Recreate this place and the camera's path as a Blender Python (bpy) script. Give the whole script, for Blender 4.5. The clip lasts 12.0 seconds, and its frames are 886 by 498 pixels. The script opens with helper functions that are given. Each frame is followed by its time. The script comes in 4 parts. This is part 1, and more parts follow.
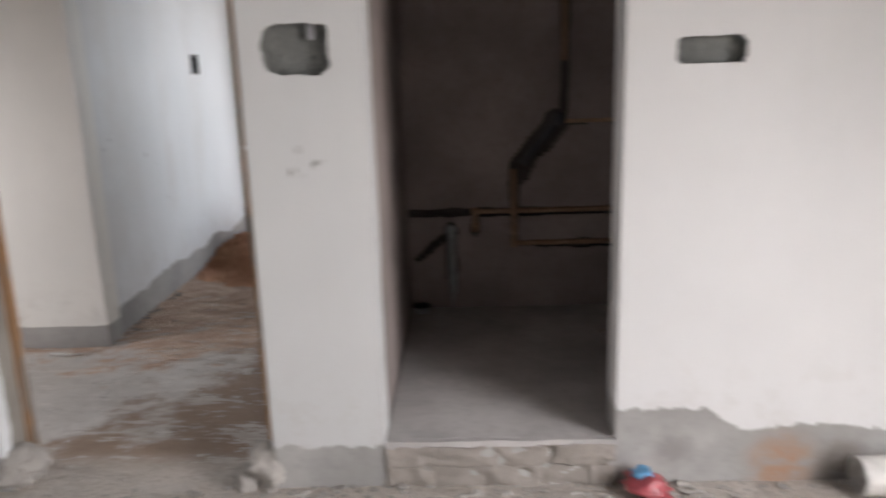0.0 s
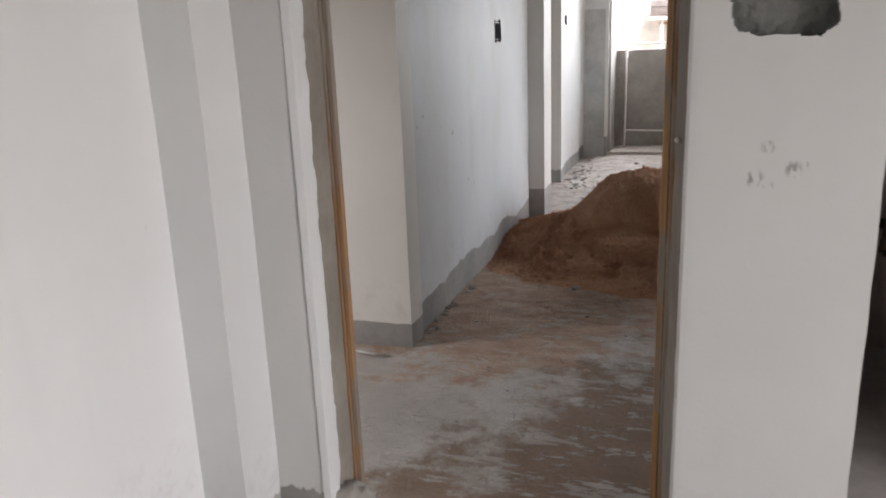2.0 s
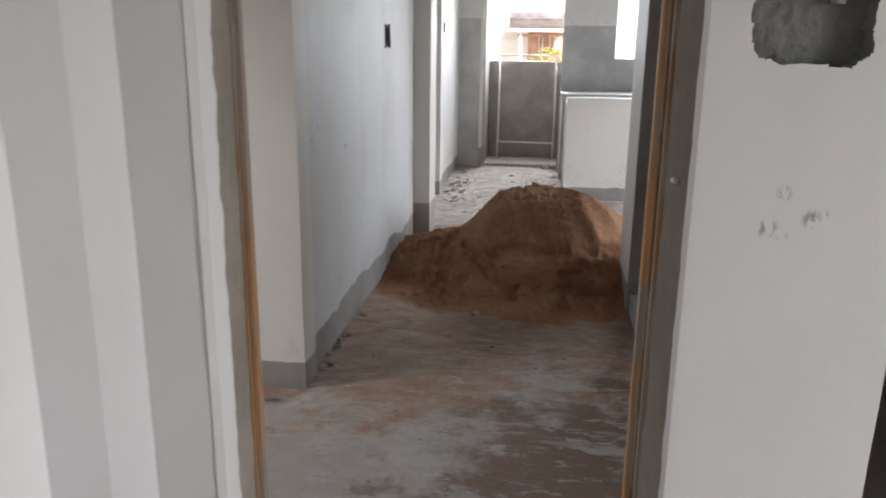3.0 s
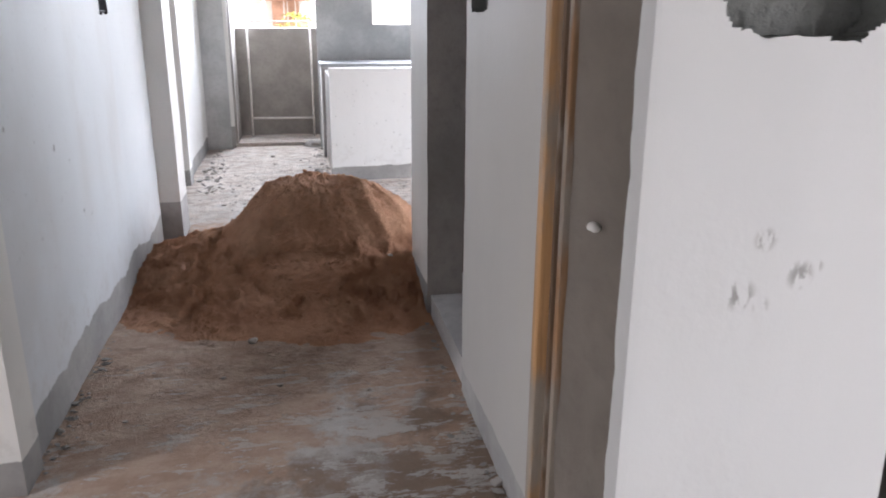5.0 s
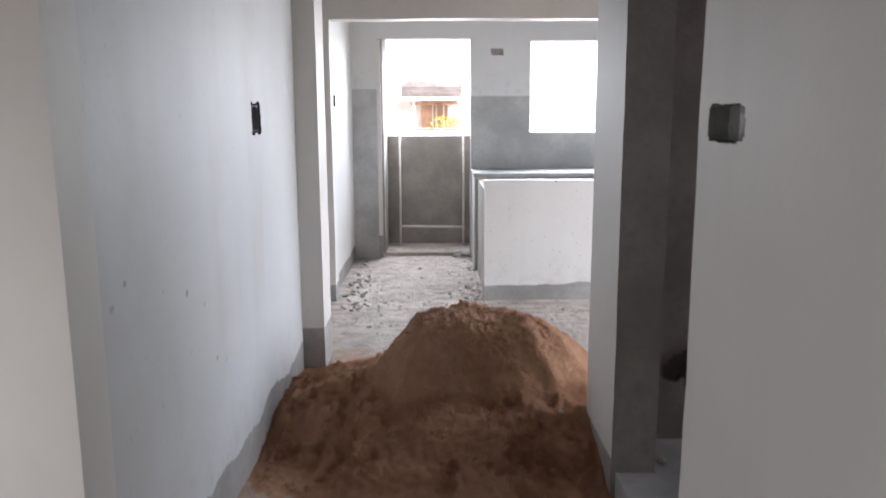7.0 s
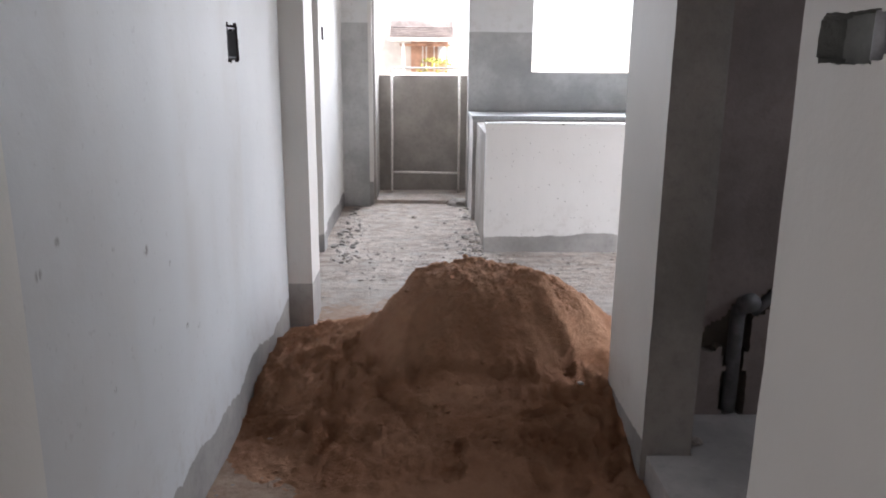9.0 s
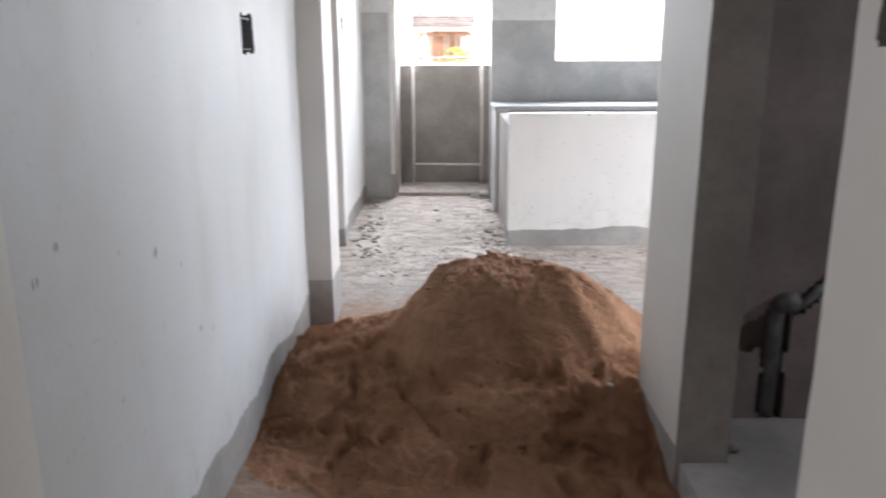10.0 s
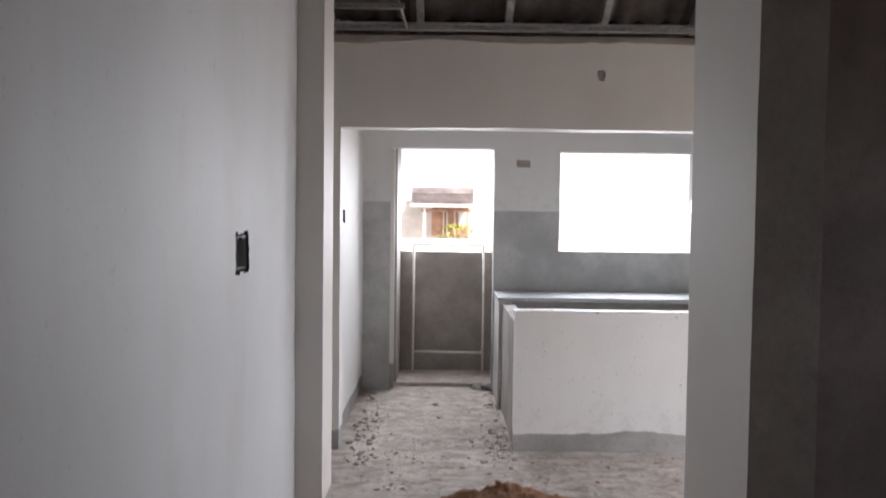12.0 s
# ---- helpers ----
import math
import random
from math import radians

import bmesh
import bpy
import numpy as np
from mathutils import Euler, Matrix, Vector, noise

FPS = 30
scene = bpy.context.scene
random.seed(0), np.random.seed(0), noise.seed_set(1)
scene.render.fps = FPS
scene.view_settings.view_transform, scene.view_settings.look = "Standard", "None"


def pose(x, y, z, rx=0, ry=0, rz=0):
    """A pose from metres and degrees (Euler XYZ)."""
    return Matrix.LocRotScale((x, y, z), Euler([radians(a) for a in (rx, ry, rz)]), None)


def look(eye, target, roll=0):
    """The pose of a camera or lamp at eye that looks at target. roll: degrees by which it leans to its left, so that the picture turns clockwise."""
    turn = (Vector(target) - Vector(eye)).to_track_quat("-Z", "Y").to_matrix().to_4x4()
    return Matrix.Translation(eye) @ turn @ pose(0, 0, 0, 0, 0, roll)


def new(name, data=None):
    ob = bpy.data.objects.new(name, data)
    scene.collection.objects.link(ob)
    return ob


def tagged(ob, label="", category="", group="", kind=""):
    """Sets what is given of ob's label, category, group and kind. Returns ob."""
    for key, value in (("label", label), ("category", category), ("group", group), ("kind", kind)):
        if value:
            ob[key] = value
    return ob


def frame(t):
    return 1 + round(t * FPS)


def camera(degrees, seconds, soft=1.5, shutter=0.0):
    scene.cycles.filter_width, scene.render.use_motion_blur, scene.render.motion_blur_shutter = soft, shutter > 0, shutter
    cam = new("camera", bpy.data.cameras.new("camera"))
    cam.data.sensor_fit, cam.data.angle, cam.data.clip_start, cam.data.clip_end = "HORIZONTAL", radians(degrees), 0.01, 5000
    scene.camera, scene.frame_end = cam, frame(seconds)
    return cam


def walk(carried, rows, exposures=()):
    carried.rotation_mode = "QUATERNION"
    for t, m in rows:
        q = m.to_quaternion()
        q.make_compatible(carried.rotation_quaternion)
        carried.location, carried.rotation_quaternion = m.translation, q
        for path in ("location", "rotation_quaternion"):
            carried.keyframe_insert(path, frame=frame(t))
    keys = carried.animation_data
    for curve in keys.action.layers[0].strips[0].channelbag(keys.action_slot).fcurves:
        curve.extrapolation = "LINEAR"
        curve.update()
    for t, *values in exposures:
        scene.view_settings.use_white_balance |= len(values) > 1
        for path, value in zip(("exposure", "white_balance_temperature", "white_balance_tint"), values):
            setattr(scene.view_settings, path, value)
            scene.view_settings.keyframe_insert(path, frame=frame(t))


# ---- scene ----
cam = camera(60.3, 12.0, soft=1.8, shutter=0.5)
EXPOSURES = [
    (0.0, 2.05, 6450, 15), (1.0, 2.05, 6500, 14), (2.0, 1.8, 6600, 15), (3.0, 1.77, 6500, 14), (3.5, 1.92, 6450, 15), (3.7, 1.97, 6450, 15), (5.3, 2.4, 6150, 17), (6.5, 2.27, 6200, 15),
    (8.3, 1.68, 6350, 19), (8.7, 1.75, 6350, 18), (9.5, 2.28, 6350, 16), (10.0, 2.32, 6350, 15), (10.5, 2.1, 6300, 15), (11.0, 2.15, 6250, 15), (11.5, 1.82, 6400, 15), (12.0, 1.48, 6500, 18),
]
PATH = [
    (0, (0.341, 0.044, 1.367), (0.282, 1.987, 0.897), -1.8),
    (0.5, (0.142, 0.095, 1.359), (-0.259, 2.005, 0.923), -1.9),
    (1, (-0.068, 0.219, 1.349), (-0.577, 2.067, 0.779), -1.5),
    (1.5, (-0.192, 0.479, 1.358), (-0.84, 2.305, 0.862), -2.6),
    (2, (-0.29, 0.647, 1.361), (-0.914, 2.474, 0.84), -2.3),
    (2.5, (-0.482, 0.815, 1.377), (-0.899, 2.705, 0.875), -0.4),
    (3, (-0.577, 0.94, 1.376), (-0.831, 2.855, 0.858), 0.7),
    (3.5, (-0.565, 1.125, 1.371), (-0.702, 3.061, 0.887), -0.9),
    (3.7, (-0.554, 1.205, 1.373), (-0.622, 3.132, 0.842), -1.2),
    (5.3, (-0.678, 1.661, 1.374), (-0.298, 3.532, 0.778), 0.5),
    (5.5, (-0.665, 1.705, 1.374), (-0.374, 3.593, 0.781), -0.5),
    (6, (-0.659, 1.825, 1.386), (-0.673, 3.742, 0.815), -1.7),
    (6.5, (-0.718, 2.035, 1.392), (-0.719, 3.981, 0.932), -0.5),
    (6.7, (-0.755, 2.111, 1.422), (-0.74, 4.068, 1.009), -0.3),
    (8.3, (-0.757, 2.593, 1.472), (-0.788, 4.577, 1.225), 0.3),
    (8.5, (-0.772, 2.611, 1.424), (-0.781, 4.571, 1.031), 0.3),
    (9, (-0.829, 2.633, 1.381), (-0.782, 4.571, 0.89), 0.5),
    (9.5, (-0.85, 2.646, 1.376), (-0.771, 4.57, 0.835), 0.4),
    (10, (-0.826, 2.74, 1.378), (-0.839, 4.672, 0.863), -0.2),
    (10.5, (-0.802, 2.846, 1.368), (-1.159, 4.733, 0.811), 0.2),
    (11, (-0.807, 2.925, 1.37), (-1.076, 4.836, 0.845), 0.4),
    (11.5, (-0.887, 3.037, 1.489), (-0.931, 5.019, 1.225), 0.6),
    (12, (-0.87, 3.032, 1.552), (-0.874, 5.03, 1.462), 0.7),
]
walk(cam, [(t, look(eye, target, roll)) for t, eye, target, roll in PATH], EXPOSURES)

# ---------- world, sun, window light ----------
world = bpy.data.worlds.new("sky")
scene.world = world
world.use_nodes = True
wn = world.node_tree
sky = wn.nodes.new("ShaderNodeTexSky")
sky.sky_type, sky.sun_disc = "NISHITA", False
sky.sun_elevation, sky.sun_rotation = radians(49), radians(141)
sky.air_density, sky.dust_density = 1.0, 1.0
veil = wn.nodes.new("ShaderNodeHueSaturation")
veil.inputs["Saturation"].default_value = 0.30
wn.links.new(sky.outputs["Color"], veil.inputs["Color"])
wn.links.new(veil.outputs["Color"], wn.nodes["Background"].inputs["Color"])
wn.nodes["Background"].inputs["Strength"].default_value = 0.15

sun = new("sun", bpy.data.lights.new("sun", "SUN"))
sun.data.energy, sun.data.angle, sun.data.color = 3.5, radians(10), (1.0, 0.95, 0.88)
sun.matrix_world = look((6.5, -8, 12), (0, 0, 0))


def window_light(name, eye, target, width, height, power, colour):
    lamp = new(name, bpy.data.lights.new(name, "AREA"))
    lamp.data.shape, lamp.data.size, lamp.data.size_y = "RECTANGLE", width, height
    lamp.data.energy, lamp.data.color, lamp.data.spread = power, colour, radians(125)
    lamp.matrix_world = look(eye, target)
    return lamp


DAY = (0.88, 0.95, 1.0)
WARM = (1.0, 0.985, 0.965)
window_light("entry_door_light", (2.93, 0.30, 1.35), (1.93, 0.35, 0.60), 1.35, 1.7, 20, WARM)
window_light("living_door_light", (2.24, 6.85, 1.2), (1.24, 6.7, 0.45), 1.9, 1.8, 8, DAY)
window_light("kitchen_window_light", (0.72, 9.80, 1.68), (0.72, 8.8, 1.1), 1.15, 0.84, 12, DAY)
window_light("laundry_opening_light", (-0.85, 10.52, 1.65), (-0.85, 9.5, 1.1), 0.85, 0.9, 11, DAY)
# Added fill from an unseen window, for the jamb wall and vestibule floor.
window_light("bedroom_fill_light", (-3.23, 2.85, 1.1), (-2.2, 3.15, 0.35), 0.5, 1.6, 3.2, WARM)
# Added fill from an unseen window, for the bathroom and the sand's front.
window_light("bathroom_fill_light", (1.97, 4.55, 1.82), (1.0, 4.62, 0.95), 0.55, 0.5, 1.0, DAY)

# ---------- node helpers ----------


def fresh(name):
    m = bpy.data.materials.new(name)
    m.use_nodes = True
    return m, m.node_tree, m.node_tree.nodes["Principled BSDF"]


def put(nt, socket, value):
    if isinstance(value, bpy.types.NodeSocket):
        nt.links.new(value, socket)
    elif isinstance(value, tuple) and len(value) == 3 and socket.type == "RGBA":
        socket.default_value = (*value, 1)
    else:
        socket.default_value = value


def math_node(nt, op, a, b=0.0, c=0.0, clamp=False):
    n = nt.nodes.new("ShaderNodeMath")
    n.operation, n.use_clamp = op, clamp
    for s, v in zip(n.inputs, (a, b, c)):
        put(nt, s, v)
    return n.outputs[0]


def noise_node(nt, scale, detail=4.0, rough=0.55, vector=None, offset=0.0, stretch=None):
    v = vector
    if v is None:
        v = nt.nodes.new("ShaderNodeNewGeometry").outputs["Position"]
    if stretch or offset:
        mp = nt.nodes.new("ShaderNodeMapping")
        nt.links.new(v, mp.inputs["Vector"])
        mp.inputs["Location"].default_value = (offset, offset * 0.7, offset * 1.3)
        mp.inputs["Scale"].default_value = stretch or (1, 1, 1)
        v = mp.outputs["Vector"]
    n = nt.nodes.new("ShaderNodeTexNoise")
    nt.links.new(v, n.inputs["Vector"])
    put(nt, n.inputs["Scale"], scale)
    put(nt, n.inputs["Detail"], detail)
    put(nt, n.inputs["Roughness"], rough)
    return n.outputs["Fac"]


def span(nt, value, lo, hi, to_lo=0.0, to_hi=1.0):
    n = nt.nodes.new("ShaderNodeMapRange")
    n.interpolation_type = "SMOOTHSTEP"
    for s, v in zip(n.inputs, (value, lo, hi, to_lo, to_hi)):
        put(nt, s, v)
    return n.outputs["Result"]


def blend(nt, fac, a, b):
    n = nt.nodes.new("ShaderNodeMix")
    n.data_type = "RGBA"
    put(nt, n.inputs[0], fac)
    put(nt, n.inputs[6], a)
    put(nt, n.inputs[7], b)
    return n.outputs[2]


def bump(nt, bsdf, height, distance, strength=1.0):
    n = nt.nodes.new("ShaderNodeBump")
    put(nt, n.inputs["Height"], height)
    n.inputs["Distance"].default_value, n.inputs["Strength"].default_value = distance, strength
    nt.links.new(n.outputs["Normal"], bsdf.inputs["Normal"])


def place_axis(nt, axis):
    g = nt.nodes.new("ShaderNodeNewGeometry")
    s = nt.nodes.new("ShaderNodeSeparateXYZ")
    nt.links.new(g.outputs["Position"], s.inputs[0])
    return s.outputs["XYZ".index(axis)]


def cement_colour(nt, base, seed):
    big = noise_node(nt, 2.2, 5, 0.6, offset=seed)
    small = noise_node(nt, 28, 5, 0.7, offset=seed + 3)
    low, high = tuple(c * 0.78 for c in base), tuple(min(1, c * 1.2) for c in base)
    c = blend(nt, span(nt, big, 0.3, 0.7), low, high)
    return blend(nt, math_node(nt, "MULTIPLY", span(nt, small, 0.45, 0.75), 0.35), c, tuple(c2 * 0.62 for c2 in base)), small


def cement(name, base=(0.26, 0.25, 0.235), seed=0.0, relief=0.004, rough=0.9):
    m, nt, b = fresh(name)
    c, small = cement_colour(nt, base, seed)
    put(nt, b.inputs["Base Color"], c)
    put(nt, b.inputs["Roughness"], rough)
    bump(nt, b, math_node(nt, "ADD", small, noise_node(nt, 9, 3, offset=seed + 7)), relief, 0.7)
    return m


def painted(name, band, wobble=0.05, seed=0.0, white=(0.78, 0.775, 0.755), base=(0.36, 0.35, 0.335), spots=(), hump=None, rust_and_dark=(), marks=0.77, grime=0.0, rag=0.03, fleck=0.0):
    """White paint over cement render, which stays bare below a ragged line at the height band."""
    m, nt, b = fresh(name)
    z = place_axis(nt, "Z")
    wave = math_node(nt, "SUBTRACT", noise_node(nt, 2.3, 2, 0.5, offset=seed, stretch=(1, 1, 0.2)), 0.5)
    torn = math_node(nt, "SUBTRACT", noise_node(nt, 13, 8, 0.8, offset=seed + 5, stretch=(1, 1, 0.25)), 0.5)
    line = math_node(nt, "ADD", math_node(nt, "MULTIPLY", wave, wobble * 4), math_node(nt, "MULTIPLY", torn, rag * 4))
    if hump:
        x = place_axis(nt, "X")
        line = math_node(nt, "ADD", line, math_node(nt, "MULTIPLY", span(nt, x, hump[1] - 0.06, hump[1] + 0.06, 1.0, 0.0), hump[2]))
    mask = span(nt, math_node(nt, "SUBTRACT", math_node(nt, "SUBTRACT", z, band), line), -0.002, 0.003)
    grey, small = cement_colour(nt, base, seed)
    for sx, sy, sz, radius, tone in rust_and_dark:
        d = nt.nodes.new("ShaderNodeVectorMath")
        d.operation = "DISTANCE"
        nt.links.new(nt.nodes.new("ShaderNodeNewGeometry").outputs["Position"], d.inputs[0])
        d.inputs[1].default_value = (sx, sy, sz)
        patch_fade = math_node(nt, "MULTIPLY", span(nt, d.outputs["Value"], radius * 0.2, radius, 1.0, 0.0), span(nt, noise_node(nt, 14, 5, 0.65, offset=sx), 0.3, 0.6))
        grey = blend(nt, math_node(nt, "MULTIPLY", patch_fade, 0.75), grey, tone)
    cloud = noise_node(nt, 1.1, 5, 0.6, offset=seed + 11)
    brushed = noise_node(nt, 6, 4, 0.6, offset=seed + 2, stretch=(1, 1, 0.12))
    w = blend(nt, span(nt, cloud, 0.35, 0.7), tuple(c * 0.93 for c in white), white)
    w = blend(nt, math_node(nt, "MULTIPLY", span(nt, brushed, 0.5, 0.8), 0.16), w, tuple(c * 0.82 for c in white))
    if grime:
        run = noise_node(nt, 2.3, 3, 0.5, offset=seed + 19, stretch=(1, 1, 0.07))
        patch = noise_node(nt, 1.6, 4, 0.6, offset=seed + 27)
        w = blend(nt, math_node(nt, "MULTIPLY", math_node(nt, "MULTIPLY", span(nt, run, 0.42, 0.66), span(nt, patch, 0.35, 0.6)), grime), w, (0.50, 0.46, 0.41))
    speck = span(nt, noise_node(nt, 17, 2, 0.4, offset=seed + 8, stretch=(1, 1, 0.45)), marks, marks + 0.05)
    w = blend(nt, math_node(nt, "MULTIPLY", speck, 0.35), w, (0.42, 0.40, 0.37))
    if fleck:
        w = blend(nt, math_node(nt, "MULTIPLY", span(nt, noise_node(nt, 42, 2, 0.4, offset=seed + 31), 0.70, 0.73), fleck), w, (0.20, 0.18, 0.165))
    for sx, sy, sz, radius, depth in spots:
        d = nt.nodes.new("ShaderNodeVectorMath")
        d.operation = "DISTANCE"
        nt.links.new(nt.nodes.new("ShaderNodeNewGeometry").outputs["Position"], d.inputs[0])
        d.inputs[1].default_value = (sx, sy, sz)
        smudge = math_node(nt, "MULTIPLY", span(nt, d.outputs["Value"], radius * 0.3, radius, 1.0, 0.0), span(nt, noise_node(nt, 70, 4, 0.6, offset=sx * 9, stretch=(1, 1, 0.45)), 0.46, 0.54))
        w = blend(nt, math_node(nt, "MULTIPLY", smudge, depth), w, (0.22, 0.21, 0.20))
    near = span(nt, math_node(nt, "SUBTRACT", z, band), 0.0, 0.35, 0.3, 0.0)
    dirt = math_node(nt, "MULTIPLY", near, span(nt, noise_node(nt, 11, 5, 0.7, offset=seed + 4), 0.48, 0.68))
    w = blend(nt, dirt, w, (0.46, 0.43, 0.39))
    put(nt, b.inputs["Base Color"], blend(nt, mask, grey, w))
    put(nt, b.inputs["Roughness"], math_node(nt, "SUBTRACT", 0.88, math_node(nt, "MULTIPLY", mask, 0.25)))
    fine = math_node(nt, "MULTIPLY", noise_node(nt, 60, 3, 0.6), 0.25)
    height = math_node(nt, "ADD", math_node(nt, "MULTIPLY", mask, 0.6), math_node(nt, "ADD", fine, math_node(nt, "MULTIPLY", noise_node(nt, 7, 3), 0.8)))
    height = math_node(nt, "ADD", height, math_node(nt, "MULTIPLY", math_node(nt, "MULTIPLY", small, math_node(nt, "SUBTRACT", 1.0, mask)), 0.8))
    bump(nt, b, height, 0.003, 0.8)
    return m


def plain(name, colour, rough=0.6, metal=0.0, grain=18.0, change=0.25, relief=0.001):
    m, nt, b = fresh(name)
    n = noise_node(nt, grain, 5, 0.65)
    c = blend(nt, span(nt, n, 0.3, 0.7), tuple(v * (1 - change) for v in colour), tuple(min(1, v * (1 + change)) for v in colour))
    put(nt, b.inputs["Base Color"], c)
    put(nt, b.inputs["Roughness"], rough)
    put(nt, b.inputs["Metallic"], metal)
    bump(nt, b, n, relief, 0.6)
    return m


def timber(name, colour, smear):
    """Sawn wood along z with grey mortar smeared over part of it."""
    m, nt, b = fresh(name)
    grain = noise_node(nt, 70, 4, 0.6, stretch=(1, 1, 0.03))
    c = blend(nt, span(nt, grain, 0.3, 0.7), tuple(v * 0.62 for v in colour), tuple(v * 1.15 for v in colour))
    dirt = span(nt, noise_node(nt, 7, 5, 0.6, offset=3, stretch=(1, 1, 0.3)), 0.62 - smear, 0.72 - smear)
    c = blend(nt, math_node(nt, "MULTIPLY", dirt, 0.85), c, (0.24, 0.215, 0.185))
    put(nt, b.inputs["Base Color"], c)
    put(nt, b.inputs["Roughness"], 0.72)
    bump(nt, b, math_node(nt, "ADD", grain, dirt), 0.0015, 0.8)
    return m


def sand_material():
    m, nt, b = fresh("damp_sand")
    big = noise_node(nt, 3.2, 5, 0.6)
    mid = noise_node(nt, 17, 5, 0.65)
    fine = noise_node(nt, 240, 3, 0.7)
    c = blend(nt, span(nt, big, 0.35, 0.68), (0.47, 0.235, 0.135), (0.62, 0.345, 0.21))
    # the upper cone has dried to a paler, greyer tone
    dry = math_node(nt, "MULTIPLY", span(nt, place_axis(nt, "Z"), 0.12, 0.42), span(nt, mid, 0.25, 0.6))
    c = blend(nt, math_node(nt, "MULTIPLY", dry, 0.3), c, (0.44, 0.29, 0.185))
    c = blend(nt, math_node(nt, "MULTIPLY", span(nt, mid, 0.52, 0.75), 0.3), c, (0.32, 0.16, 0.09))
    c = blend(nt, math_node(nt, "MULTIPLY", span(nt, fine, 0.55, 0.8), 0.4), c, (0.62, 0.42, 0.28))
    put(nt, b.inputs["Base Color"], c)
    put(nt, b.inputs["Roughness"], 0.95)
    put(nt, b.inputs["Specular IOR Level"], 0.2)
    crumb = noise_node(nt, 55, 6, 0.75, offset=6)
    bump(nt, b, math_node(nt, "ADD", math_node(nt, "MULTIPLY", fine, 0.3), math_node(nt, "ADD", math_node(nt, "MULTIPLY", mid, 0.5), math_node(nt, "MULTIPLY", crumb, 1.0))), 0.024, 1.0)
    return m


def floor_material():
    """Bare screed with pale cement scrapes, brown sand trodden over it, densest round the heap."""
    m, nt, b = fresh("screed")
    x, y = place_axis(nt, "X"), place_axis(nt, "Y")
    big = noise_node(nt, 1.7, 8, 0.66, offset=2)
    mid = noise_node(nt, 6.5, 9, 0.72, offset=9, stretch=(1, 1.5, 1))
    fine = noise_node(nt, 45, 6, 0.75)
    grit = noise_node(nt, 150, 3, 0.7, offset=4)
    c = blend(nt, span(nt, big, 0.36, 0.62), (0.45, 0.42, 0.385), (0.60, 0.57, 0.535))
    # damp trodden earth, from the doorway's threshold along the right-hand wall
    edge = math_node(nt, "SUBTRACT", x, math_node(nt, "SUBTRACT", math_node(nt, "MULTIPLY", y, 0.5), 2.55))
    lay = math_node(nt, "ADD", math_node(nt, "SUBTRACT", noise_node(nt, 2.6, 9, 0.7, offset=21), 0.5), math_node(nt, "MULTIPLY", edge, 0.5))
    earth = math_node(nt, "MULTIPLY", span(nt, lay, -0.07, 0.12), math_node(nt, "MULTIPLY", span(nt, y, 2.35, 2.6), span(nt, y, 4.2, 4.8, 1.0, 0.0)))
    c = blend(nt, math_node(nt, "MULTIPLY", earth, 0.9), c, blend(nt, mid, (0.15, 0.09, 0.052), (0.33, 0.215, 0.14)))
    # sand from the heap, thinning towards the entry and the kitchen
    toward = math_node(nt, "SUBTRACT", 1.0, math_node(nt, "MULTIPLY", math_node(nt, "ABSOLUTE", math_node(nt, "SUBTRACT", y, 5.2)), 0.36), clamp=True)
    back = span(nt, y, 6.7, 7.9, 1.0, 0.0)
    reach = math_node(nt, "MULTIPLY", toward, back)
    lie = math_node(nt, "ADD", noise_node(nt, 3.0, 9, 0.68, offset=40), span(nt, x, -1.0, -0.5, 0.07, -0.07))
    sandy = span(nt, math_node(nt, "ADD", lie, math_node(nt, "MULTIPLY", reach, 0.90)), 0.88, 1.0)
    c = blend(nt, math_node(nt, "MULTIPLY", sandy, 0.92), c, blend(nt, span(nt, mid, 0.35, 0.65), (0.40, 0.255, 0.17), (0.54, 0.385, 0.28)))
    # pale dried cement scrapes with crisp edges
    patch = math_node(nt, "ADD", noise_node(nt, 7.5, 10, 0.76, offset=33, stretch=(0.6, 1.5, 1)), span(nt, x, -1.1, -0.4, -0.035, 0.045))
    scrape = span(nt, math_node(nt, "SUBTRACT", patch, math_node(nt, "MULTIPLY", earth, 0.05)), 0.535, 0.56)
    thin = math_node(nt, "MULTIPLY", scrape, span(nt, reach, 0.52, 0.68, 0.85, 0.03))
    c = blend(nt, thin, c, blend(nt, fine, (0.52, 0.49, 0.455), (0.70, 0.67, 0.63)))
    # thin pale smears dragged over the trodden earth
    smear = math_node(nt, "MULTIPLY", span(nt, noise_node(nt, 12, 7, 0.7, offset=61, stretch=(0.4, 1.5, 1)), 0.565, 0.60), span(nt, y, 4.4, 4.8, 1.0, 0.0))
    c = blend(nt, math_node(nt, "MULTIPLY", smear, 0.65), c, (0.56, 0.52, 0.48))
    # cement dust whitens the living room and kitchen floor
    dust = math_node(nt, "MULTIPLY", span(nt, y, 6.3, 7.4), span(nt, mid, 0.32, 0.55))
    mottle = span(nt, noise_node(nt, 8, 9, 0.75, offset=51, stretch=(0.8, 1.3, 1)), 0.40, 0.60)
    c = blend(nt, math_node(nt, "MULTIPLY", dust, 0.8), c, blend(nt, mottle, (0.40, 0.31, 0.25), (0.69, 0.605, 0.535)))
    entry = math_node(nt, "MULTIPLY", span(nt, y, 2.35, 2.65, 1.0, 0.0), span(nt, mid, 0.3, 0.6, 0.5, 1.0))
